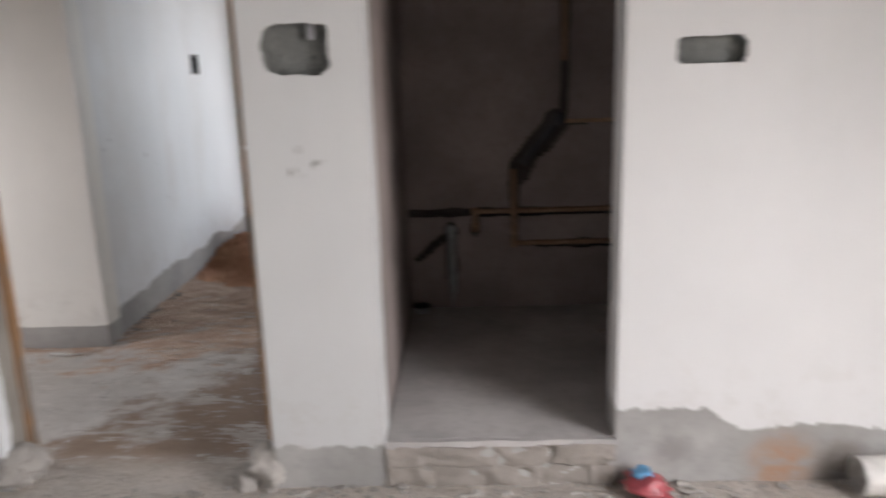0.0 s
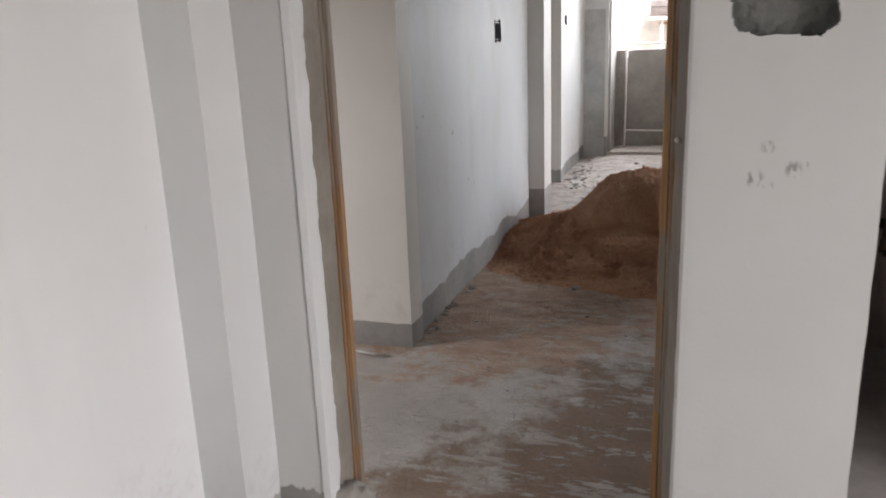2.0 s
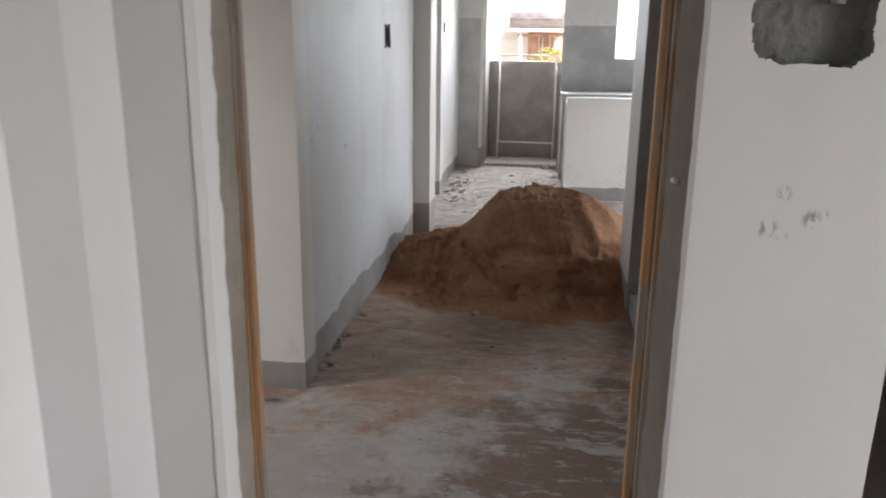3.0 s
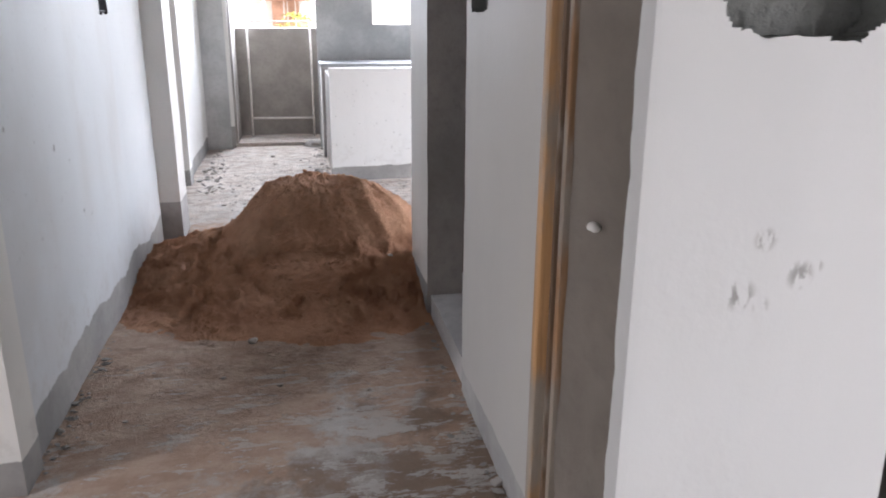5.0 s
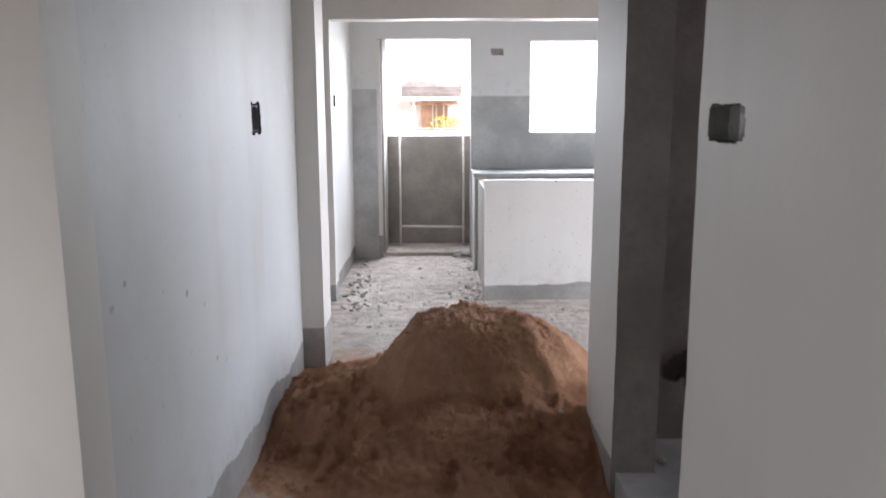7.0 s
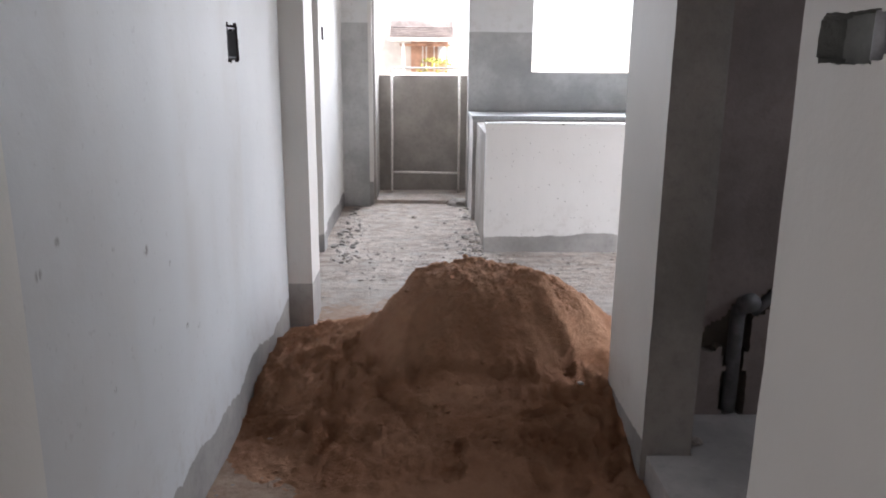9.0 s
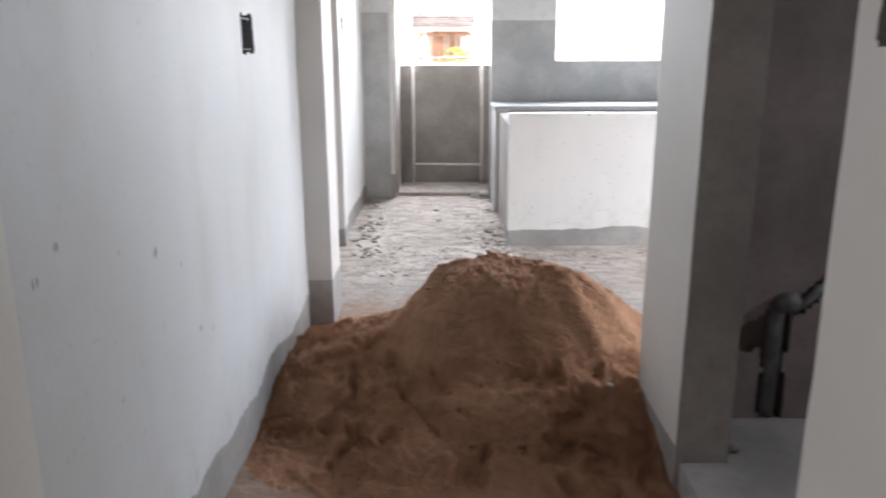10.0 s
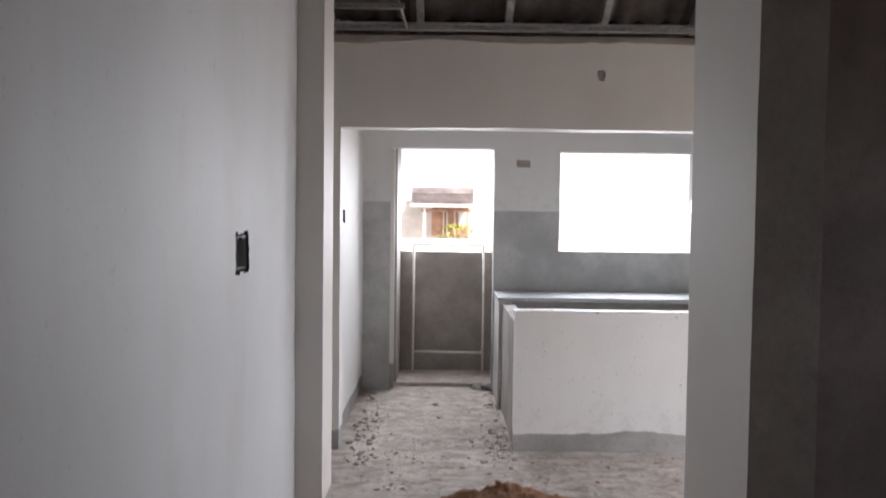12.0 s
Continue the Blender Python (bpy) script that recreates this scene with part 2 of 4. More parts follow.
    c = blend(nt, math_node(nt, "MULTIPLY", entry, 0.8), c, blend(nt, span(nt, fine, 0.35, 0.6), (0.45, 0.385, 0.32), (0.68, 0.615, 0.55)))
    c = blend(nt, math_node(nt, "MULTIPLY", span(nt, fine, 0.57, 0.72), 0.5), c, (0.17, 0.135, 0.105))
    put(nt, b.inputs["Base Color"], c)
    put(nt, b.inputs["Roughness"], 0.86)
    h = math_node(nt, "ADD", math_node(nt, "MULTIPLY", fine, 0.6), math_node(nt, "ADD", mid, math_node(nt, "MULTIPLY", scrape, 0.22)))
    bump(nt, b, math_node(nt, "ADD", h, math_node(nt, "MULTIPLY", grit, 0.25)), 0.022, 1.0)
    return m


PAINT_ENTRY = painted("entry_paint", 0.147, 0.008, 1.0, white=(0.62, 0.625, 0.62), spots=((-0.178, 2.335, 1.065, 0.024, 0.85), (-0.105, 2.335, 1.085, 0.022, 0.8), (-0.155, 2.335, 1.13, 0.018, 0.7), (-0.15, 2.335, 1.05, 0.014, 0.5), (-0.085, 2.335, 1.095, 0.012, 0.6)))
# Foot of the wall: rusty brown mark at x 1.36, darker patches at 1.55 and 1.0.
PAINT_RIGHT = painted("entry_side_paint", 0.195, 0.02, 14.3, white=(0.65, 0.648, 0.643), hump=(0.8, 1.16, 0.075), rust_and_dark=((1.36, 2.335, 0.06, 0.16, (0.36, 0.18, 0.09)), (1.55, 2.335, 0.07, 0.13, (0.16, 0.13, 0.11)), (1.0, 2.335, 0.12, 0.10, (0.22, 0.21, 0.20))))
PAINT_WEST = painted("west_room_paint", 0.178, 0.03, 4.0, white=(0.82, 0.83, 0.835))
PAINT_COLUMN = painted("column_paint", 0.12, 0.022, 6.0, white=(0.72, 0.735, 0.74))
PAINT_CORRIDOR = painted("corridor_paint", 0.165, 0.045, 8.4, white=(0.71, 0.735, 0.75), grime=0.3, fleck=0.12, rag=0.02, spots=((-1.527, 4.49, 0.905, 0.02, 0.8), (-1.527, 3.97, 0.99, 0.018, 0.7), (-1.527, 5.28, 0.82, 0.015, 0.7), (-1.527, 4.05, 1.033, 0.014, 0.7), (-1.527, 4.30, 0.957, 0.011, 0.7), (-1.527, 4.65, 0.828, 0.012, 0.7), (-1.527, 4.77, 0.604, 0.015, 0.8), (-1.527, 4.88, 0.567, 0.014, 0.8), (-1.527, 4.24, 0.643, 0.011, 0.7)))
PAINT_JUT = painted("jamb_paint", 0.115, 0.008, 3.3, rag=0.006, white=(0.79, 0.775, 0.73))
# Cream darkened so that the wall's shade sits in its paint colour.
PAINT_EAST_SHADED = painted("corridor_east_shaded_paint", 0.11, 0.012, 2.7, rag=0.012, white=(0.47, 0.458, 0.43))
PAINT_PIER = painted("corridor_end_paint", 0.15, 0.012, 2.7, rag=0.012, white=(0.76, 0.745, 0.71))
PAINT_PILLAR = painted("pillar_paint", 0.24, 0.006, 5.1, rag=0.004, white=(0.74, 0.725, 0.69))
PAINT_LIVING = painted("living_paint", 0.13, 0.02, 7.7, fleck=0.35)
PAINT_BEAM = painted("beam_paint", 0.13, 0.02, 15.1, white=(0.72, 0.70, 0.665), grime=0.15)
PAINT_KITCHEN = painted("kitchen_paint", 1.59, 0.003, 9.9, rag=0.001, white=(0.74, 0.75, 0.75), base=(0.46, 0.465, 0.46))
PAINT_KITCHEN_LEFT = painted("kitchen_side_paint", 1.66, 0.003, 1.7, rag=0.001, white=(0.74, 0.75, 0.75), base=(0.46, 0.465, 0.46))
PAINT_COUNTER = painted("counter_paint", 0.125, 0.022, 12.2, marks=0.75, fleck=0.7, rag=0.012)
CEMENT = cement("cement_render", (0.345, 0.32, 0.295))
CEMENT_DARK = cement("bathroom_render", (0.30, 0.252, 0.235), 5.0)
CEMENT_REVEAL = cement("reveal_mortar", (0.27, 0.245, 0.215), 8.0)
CEMENT_BROWN = cement("brown_mortar", (0.185, 0.16, 0.135), 11.0)
CEMENT_HOLE = cement("hole_mortar", (0.17, 0.175, 0.165), 3.0, 0.012)
# Recess lining near black: the slots' shade is put into its colour.
RECESS_SHADE = cement("recess_shade", (0.095, 0.082, 0.075), 2.0, 0.012)
CEMENT_PALE = cement("bathroom_screed", (0.46, 0.44, 0.425), 6.0, 0.003)
ROOF_SHEET = plain("fibre_cement_roof", (0.27, 0.24, 0.22), 0.9, 0, 5, 0.3, 0.003)
# Kept dark to cut bounced light on the upper walls.
ROOF_LOW_BOUNCE = plain("low_bounce_roof", (0.10, 0.09, 0.08), 0.9, 0, 5, 0.3, 0.003)
STEEL = plain("galvanised_steel", (0.42, 0.42, 0.41), 0.5, 0.55, 25, 0.2)
WOOD = timber("orange_timber", (0.36, 0.205, 0.10), 0.20)
WOOD_FRESH = timber("fresh_orange_timber", (0.42, 0.23, 0.095), 0.08)
WOOD_DIRTY = timber("dirty_timber", (0.30, 0.165, 0.08), 0.14)
# Timber darkened to hold the shade of the frame's groove.
WOOD_GROOVE_SHADE = timber("groove_shade_timber", (0.13, 0.075, 0.04), 0.05)
PVC_BROWN = plain("brown_pvc", (0.34, 0.22, 0.14), 0.45, 0, 30, 0.2)
PVC_GREY = plain("grey_pvc", (0.36, 0.37, 0.38), 0.4, 0, 30, 0.2)
PVC_WHITE = plain("dusty_white_pvc", (0.58, 0.56, 0.53), 0.5, 0, 12, 0.2)
BLACK_BOX = plain("dark_plastic", (0.022, 0.022, 0.024), 0.55)
CONDUIT = plain("grey_conduit", (0.26, 0.26, 0.27), 0.5)
ROD = plain("splashed_steel_rod", (0.74, 0.71, 0.67), 0.7, 0.0, 60, 0.25)
RUBBLE = cement("mortar_rubble", (0.38, 0.355, 0.325), 1.0, 0.008)
STONE_DARK = plain("dark_crumb", (0.40, 0.355, 0.31), 0.95, 0, 40, 0.4, 0.004)
GRANITE = plain("dusty_stone_slab", (0.34, 0.35, 0.35), 0.55, 0, 60, 0.2)
BRICK_DUSTY = cement("mortar_smeared_brick", (0.33, 0.295, 0.265), 13.0, 0.012)
BAG_RED = plain("red_plastic_film", (0.36, 0.075, 0.085), 0.4, 0, 25, 0.35)
BAG_BLUE = plain("blue_plastic_film", (0.10, 0.27, 0.45), 0.4, 0, 25, 0.3)
SAND = sand_material()
SCREED = floor_material()

# ---------- mesh helpers ----------


def finish(name, bm, material, smooth_angle=0.6):
    me = bpy.data.meshes.new(name)
    for e in bm.edges:
        if len(e.link_faces) == 2 and e.calc_face_angle(0) > smooth_angle:
            e.smooth = False
    for f in bm.faces:
        f.smooth = True
    bm.to_mesh(me)
    bm.free()
    for mm in material if isinstance(material, (list, tuple)) else (material,):
        me.materials.append(mm)
    return me


def thing(name, bm, material, label="", category="", group="", kind="", m=None):
    ob = new(name, finish(name, bm, material))
    if m is not None:
        ob.matrix_world = m
    return tagged(ob, label, category, group, kind)


def base(name, label, category, group="", at=(0, 0, 0)):
    ob = new(name)
    ob.empty_display_size = 0.1
    ob.location = at
    return tagged(ob, label, category, group)


def part(name, bm, material, parent, label=""):
    ob = new(name, finish(name, bm, material))
    ob.parent = parent
    if label:
        ob["label"] = label
    return ob


def box_bm(x0, x1, y0, y1, z0, z1, bevel=0.004, bm=None):
    bm = bm or bmesh.new()
    made = bmesh.ops.create_cube(bm, size=1, matrix=Matrix.Translation(((x0 + x1) / 2, (y0 + y1) / 2, (z0 + z1) / 2)) @ Matrix.Diagonal((x1 - x0, y1 - y0, z1 - z0, 1)))
    if bevel:
        es = {e for v in made["verts"] for e in v.link_edges}
        bmesh.ops.bevel(bm, geom=list(es), offset=bevel, segments=2, affect="EDGES", profile=0.5)
    return bm


def tube_bm(points, radius, sides=14, bm=None, bend=0.0):
    """A round bar along points, its corners rounded by bend."""
    bm = bm or bmesh.new()
    pts = [Vector(p) for p in points]
    if bend:
        out = [pts[0]]
        for a, b, c in zip(pts, pts[1:], pts[2:]):
            u, w = (a - b).normalized(), (c - b).normalized()
            for k in range(5):
                s = k / 4
                p, q = b + u * bend * (1 - s), b + w * bend * s
                out.append(p.lerp(q, s))
        pts = out + [pts[-1]]
    rings = []
    side = None
    for i, p in enumerate(pts):
        way = (pts[min(i + 1, len(pts) - 1)] - pts[max(i - 1, 0)]).normalized()
        if side is None:
            side = way.orthogonal().normalized()
        side = (side - way * side.dot(way)).normalized()
        up = way.cross(side)
        rings.append([bm.verts.new(p + (side * math.cos(2 * math.pi * k / sides) + up * math.sin(2 * math.pi * k / sides)) * radius) for k in range(sides)])
    for a, b in zip(rings, rings[1:]):
        for k in range(sides):
            bm.faces.new((a[k], a[(k + 1) % sides], b[(k + 1) % sides], b[k]))
    bm.faces.new(rings[0][::-1])
    bm.faces.new(rings[-1])
    return bm


def lump_bm(size, seed, squash=0.6, rough=0.35, levels=2):
    bm = bmesh.new()
    bmesh.ops.create_icosphere(bm, subdivisions=levels, radius=size)
    for v in bm.verts:
        n = noise.noise(v.co / size * 0.9 + Vector((seed, seed * 1.7, 0))) + 0.5 * noise.noise(v.co / size * 2.3 + Vector((0, seed, seed)))
        if levels > 2:
            n += 0.6 * noise.noise(v.co / size * 5.1 + Vector((seed, 3, 0))) + 0.35 * noise.noise(v.co / size * 11 + Vector((2, seed, 0)))
        v.co *= 1 + rough * n
        v.co.z *= squash
    return bm


def steps(lo, hi, gap):
    n = max(1, math.ceil((hi - lo) / gap - 1e-6))
    return [lo + (hi - lo) * k / n for k in range(n + 1)]


def wall(name, axis, a0, a1, z0, z1, t0, t1, low, high, openings=(), pockets=(), ends=None, wave=0.003, gap=0.14, label="", ripple=0.0, chip=0.0):
    """A wall along axis from a0 to a1, from t0 (its low face) to t1 (its high face).
    openings: (a, a, z, z, material) cut right through. pockets: (a, a, z, z, side, depth, inside(a, z), material) chiselled into a face."""
    mats = [low, high, ends or low]
    A, Z = set(steps(a0, a1, gap)), set(steps(z0, z1, gap * 1.5))
    for o in openings:
        A.update(max(a0, min(a1, v)) for v in o[:2])
        Z.update(max(z0, min(z1, v)) for v in o[2:4])
        mats.append(o[4])
    fine = []
    for p in pockets:
        g = p[8] if len(p) > 8 else 0.016
        A.update(steps(p[0], p[1], g))
        Z.update(steps(p[2], p[3], g))
        mats.append(p[7])
    keep = []
    for group in (sorted(A), sorted(Z)):
        out = [group[0]]
        for v in group[1:]:
            if v - out[-1] > 1e-4:
                out.append(v)
        keep.append(out)
    A, Z = keep
    na, nz = len(A) - 1, len(Z) - 1
    cell = {}
    for i in range(na):
        for j in range(nz):
            a, z = (A[i] + A[i + 1]) / 2, (Z[j] + Z[j + 1]) / 2
            for k, o in enumerate(openings):
                if o[0] < a < o[1] and o[2] < z < o[3]:
                    cell[i, j] = ("open", 3 + k)
            for k, p in enumerate(pockets):
                if p[0] < a < p[1] and p[2] < z < p[3] and p[6](a, z):
                    cell[i, j] = ("pocket", p[4], p[5], 3 + len(openings) + k)
    bm = bmesh.new()
    verts = {}

    def vert(i, j, layer, depth=0.0):
        key = (i, j, layer, round(depth, 4))
        if key not in verts:
            a, z = A[i], Z[j]
            t = t0 + depth if layer == 0 else t1 - depth
            co = Vector((a, t, z)) if axis == "x" else Vector((t, a, z))
            n = noise.noise_vector(co * 1.6) * wave + noise.noise_vector(co * 9) * wave * 0.5
            if chip and any((abs(a - q) < 0.002 for o in openings for q in o[:2])):
                across = chip * (noise.noise(Vector((a * 3, z * 9, 1))) + 0.7 * noise.noise(Vector((a * 3, z * 31, 2))))
                n += Vector((across, 0, 0)) if axis == "x" else Vector((0, across, 0))
            if ripple:
                across = ripple * (noise.noise(Vector((a * 2.6, z * 0.3, 5))) + 0.25 * noise.noise(Vector((a * 6, z * 0.5, 8))))
                n += Vector((0, across, 0)) if axis == "x" else Vector((across, 0, 0))
            jag = noise.noise_vector(co * 61) * (0.004 if depth or any(q[0] - 0.001 <= a <= q[1] + 0.001 and q[2] - 0.001 <= z <= q[3] + 0.001 for q in pockets) else 0.0)
            if axis == "x":
                jag.y *= 1 if depth else 0
            else:
                jag.x *= 1 if depth else 0
            verts[key] = bm.verts.new(co + n + jag)
        return verts[key]

    def face(vs, index):
        try:
            f = bm.faces.new(vs)
            f.material_index = index
        except ValueError:
            pass

    for i in range(na):
        for j in range(nz):
            c = cell.get((i, j))
            if c and c[0] == "open":
                continue
            for layer in (0, 1):
                d = c[2] if c and c[1] == layer else 0.0
                q = [vert(i, j, layer, d), vert(i + 1, j, layer, d), vert(i + 1, j + 1, layer, d), vert(i, j + 1, layer, d)]
                face(q, c[3] if d else layer)
            for (di, dj), (p, q) in {(-1, 0): ((i, j), (i, j + 1)), (1, 0): ((i + 1, j), (i + 1, j + 1)), (0, -1): ((i, j), (i + 1, j)), (0, 1): ((i, j + 1), (i + 1, j + 1))}.items():
                other = cell.get((i + di, j + dj))
                inside = 0 <= i + di < na and 0 <= j + dj < nz
                if not inside or (other and other[0] == "open"):
                    face([vert(*p, 0), vert(*q, 0), vert(*q, 1), vert(*p, 1)], other[1] if other else 2)
                if c and inside and (not other or other[0] == "open"):
                    s, d = c[1], c[2]
                    face([vert(*p, s, d), vert(*q, s, d), vert(*q, s), vert(*p, s)], c[3])
    bmesh.ops.recalc_face_normals(bm, faces=bm.faces[:])
    return thing(name, bm, mats, label, "wall", kind="structure")


def ragged(a0, a1, z0, z1, seed=0.0, power=5.0, jag=0.16):
    def inside(a, z):
        u, w = (2 * a - a0 - a1) / (a1 - a0), (2 * z - z0 - z1) / (z1 - z0)
        r = (abs(u) ** power + abs(w) ** power) ** (1 / power)
        return r < 0.93 + jag * noise.noise(Vector((a * 17, z * 17, seed)))
    return inside


def hole(a0, a1, z0, z1, side, depth, material=None, seed=0.0, jag=0.16, grain=0.008, power=9):
    return (a0 - 0.012, a1 + 0.012, z0 - 0.012, z1 + 0.012, side, depth, ragged(a0 - 0.006, a1 + 0.006, z0 - 0.006, z1 + 0.006, seed, power, jag), material or CEMENT_HOLE, grain)


# ---------- structure: the plan ----------
TOP = 3.05


def rough_sheet(name, x0, x1, y0, y1, z, gap, relief, material, label, category, thick=0.0):
    bm = bmesh.new()
    xs, ys = steps(x0, x1, gap), steps(y0, y1, gap)
    grid = []
    for y in ys:
        row = []
        for x in xs:
            p = Vector((x, y, 0))
            h = noise.noise(p * 1.3) * 0.6 + noise.noise(p * 5.5 + Vector((9, 0, 0))) * 0.5 + max(0, noise.noise(p * 14)) * 0.55
            row.append(bm.verts.new((x, y, z + h * relief)))
        grid.append(row)
    for a, b in zip(grid, grid[1:]):
        for k in range(len(xs) - 1):
            bm.faces.new((a[k], a[k + 1], b[k + 1], b[k]))
    if thick:
        rim = bmesh.ops.extrude_face_region(bm, geom=bm.faces[:])
        low = [v for v in rim["geom"] if isinstance(v, bmesh.types.BMVert)]
        for v in low:
            v.co.z = z - thick
        bmesh.ops.recalc_face_normals(bm, faces=bm.faces[:])
    return thing(name, bm, material, label, category, kind="structure")


rough_sheet("floor", -3.3, 3.6, -1.9, 9.86, 0.0, 0.045, 0.011, SCREED, "bare grey screed floor with sand and cement splashes", "floor")
rough_sheet("bathroom_floor_1", 0.062, 1.95, 2.362, 3.80, 0.16, 0.05, 0.004, CEMENT_PALE, "raised pale cement bathroom floor", "floor", 0.02)
rough_sheet("threshold", 0.064, 0.815, 2.331, 2.360, 0.159, 0.012, 0.012, CEMENT_PALE, "rough cement edge of the bathroom threshold", "threshold", 0.02)
rough_sheet("bathroom_floor_2", -0.095, 1.95, 4.135, 4.895, 0.105, 0.05, 0.004, CEMENT_PALE, "raised pale cement bathroom floor", "floor", 0.12)
rough_sheet("bathroom_floor_3", 0.06, 1.95, 3.86, 5.24, 0.101, 0.05, 0.003, CEMENT_PALE, "raised pale cement bathroom floor", "floor", 0.02)
rough_sheet("laundry_floor", -1.40, -0.25, 9.855, 10.60, 0.035, 0.05, 0.009, SCREED, "dusty screed floor of the laundry porch", "floor", 0.2)

# entry room
wall("wall_entry_south", "x", -1.7, 3.1, -0.05, TOP, -1.95, -1.8, PAINT_ENTRY, PAINT_ENTRY, label="white painted wall")
wall("wall_entry_east", "y", -1.9, 2.4, -0.05, TOP, 2.9, 3.05, PAINT_ENTRY, PAINT_ENTRY, openings=[(-0.4, 1.0, -0.1, 2.3, PAINT_ENTRY)], label="white painted wall with a wide door opening")
wall("wall_entry_west", "y", -1.9, 2.18, -0.05, TOP, -1.68, -1.525, PAINT_WEST, PAINT_WEST, label="white painted wall with bare render at its foot")
wall("corner_column", "y", 2.17, 2.34, -0.05, TOP, -1.67, -1.392, PAINT_COLUMN, PAINT_COLUMN, label="white painted corner column", wave=0.004)
wall("wall_entry_north", "x", -3.3, 0.818, -0.05, TOP, 2.335, 2.485, PAINT_ENTRY, CEMENT_DARK, ends=PAINT_ENTRY, wave=0.004, gap=0.05, chip=0.0025,
     openings=[(-1.237, -0.307, -0.1, 2.15, PAINT_ENTRY), (0.06, 0.9, 0.148, 2.15, PAINT_ENTRY)],
     pockets=[hole(-0.242, -0.043, 1.350, 1.495, 0, 0.045, seed=2.0, jag=0.13, grain=0.0045, power=4.5)], label="white painted wall with two doorways and a chiselled box hole")
wall("wall_entry_north_2", "x", 0.818, 3.1, -0.05, TOP, 2.335, 2.485, PAINT_RIGHT, CEMENT_DARK, ends=PAINT_RIGHT, wave=0.004,
     pockets=[hole(0.963, 1.163, 1.352, 1.42, 0, 0.04, seed=5.0, jag=0.12)], label="white painted wall with stained bare render at its foot")

# vestibule, bedroom beside it, corridor
# Unseen wall; its window is added to hold the fill lamp.
wall("wall_bedroom_west", "y", 2.4, 3.9, -0.05, TOP, -3.35, -3.2, PAINT_LIVING, PAINT_LIVING, openings=[(2.58, 3.12, 0.2, 2.0, PAINT_LIVING)], label="white painted wall with an added, unseen window opening")
wall("wall_jamb", "x", -3.3, -1.506, -0.05, TOP, 3.72, 3.87, PAINT_JUT, PAINT_JUT, ripple=0.004, label="cream painted wall end beside the corridor")
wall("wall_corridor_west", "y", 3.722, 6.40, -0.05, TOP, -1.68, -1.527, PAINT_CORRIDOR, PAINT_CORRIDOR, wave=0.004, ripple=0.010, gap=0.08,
     pockets=[hole(5.42, 5.59, 1.358, 1.487, 1, 0.05, RECESS_SHADE, 3.0, 0.1)], label="white painted corridor wall, bare render along its foot")
wall("pillar", "y", 6.39, 6.673, -0.05, TOP, -1.69, -1.405, PAINT_PILLAR, PAINT_PILLAR, label="painted pillar at the corridor's end")
# One wall, two tones: lighter end piece, near stretch painted darker for its shade.
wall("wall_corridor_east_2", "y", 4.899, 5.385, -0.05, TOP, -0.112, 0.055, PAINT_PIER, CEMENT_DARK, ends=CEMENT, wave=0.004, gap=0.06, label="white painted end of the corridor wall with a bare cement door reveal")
wall("wall_corridor_east", "y", 2.48, 4.897, -0.05, TOP, -0.11, 0.055, PAINT_EAST_SHADED, CEMENT_DARK, ends=PAINT_EAST_SHADED, wave=0.004, ripple=0.005, gap=0.06, chip=0.0025,
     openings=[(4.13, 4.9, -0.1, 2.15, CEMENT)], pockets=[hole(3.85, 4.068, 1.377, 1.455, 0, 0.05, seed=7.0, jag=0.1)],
     label="cream painted corridor wall, darkened for its shade, with a bathroom doorway")


# bathroom chases
def near_line(p, q, half):
    p, q = Vector(p), Vector(q)

    def inside(a, z):
        v, d = Vector((a, z)) - p, q - p
        s = max(0.0, min(1.0, v.dot(d) / d.length_squared))
        return (v - d * s).length < half * (1 + 0.5 * noise.noise(Vector((a * 9, z * 9, 1.5))))
    return inside


def chase(p, q, half, side=0, depth=0.05, material=RECESS_SHADE):
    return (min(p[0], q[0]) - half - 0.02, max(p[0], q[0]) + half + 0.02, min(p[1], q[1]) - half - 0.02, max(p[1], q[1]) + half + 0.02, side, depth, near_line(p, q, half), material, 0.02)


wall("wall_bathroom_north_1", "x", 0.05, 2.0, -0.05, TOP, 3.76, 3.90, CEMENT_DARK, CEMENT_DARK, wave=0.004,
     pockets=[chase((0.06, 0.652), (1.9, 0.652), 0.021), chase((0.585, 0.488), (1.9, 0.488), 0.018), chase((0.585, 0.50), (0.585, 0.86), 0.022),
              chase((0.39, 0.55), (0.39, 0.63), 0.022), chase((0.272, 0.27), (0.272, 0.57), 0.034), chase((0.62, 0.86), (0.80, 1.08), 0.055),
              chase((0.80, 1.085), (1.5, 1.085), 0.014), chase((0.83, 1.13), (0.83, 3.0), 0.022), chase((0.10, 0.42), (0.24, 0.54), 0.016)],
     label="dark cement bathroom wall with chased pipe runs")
wall("wall_bathroom_north_2", "x", 0.05, 3.6, -0.05, TOP, 5.20, 5.38, CEMENT_DARK, PAINT_LIVING, wave=0.004,
     pockets=[chase((0.30, 0.13), (0.30, 0.50), 0.05, material=CEMENT_BROWN), chase((0.20, 0.39), (0.33, 0.52), 0.04, material=CEMENT_BROWN), chase((0.34, 0.50), (0.46, 0.60), 0.03, material=CEMENT_BROWN)], label="dark cement bathroom wall with a chased drain pipe")
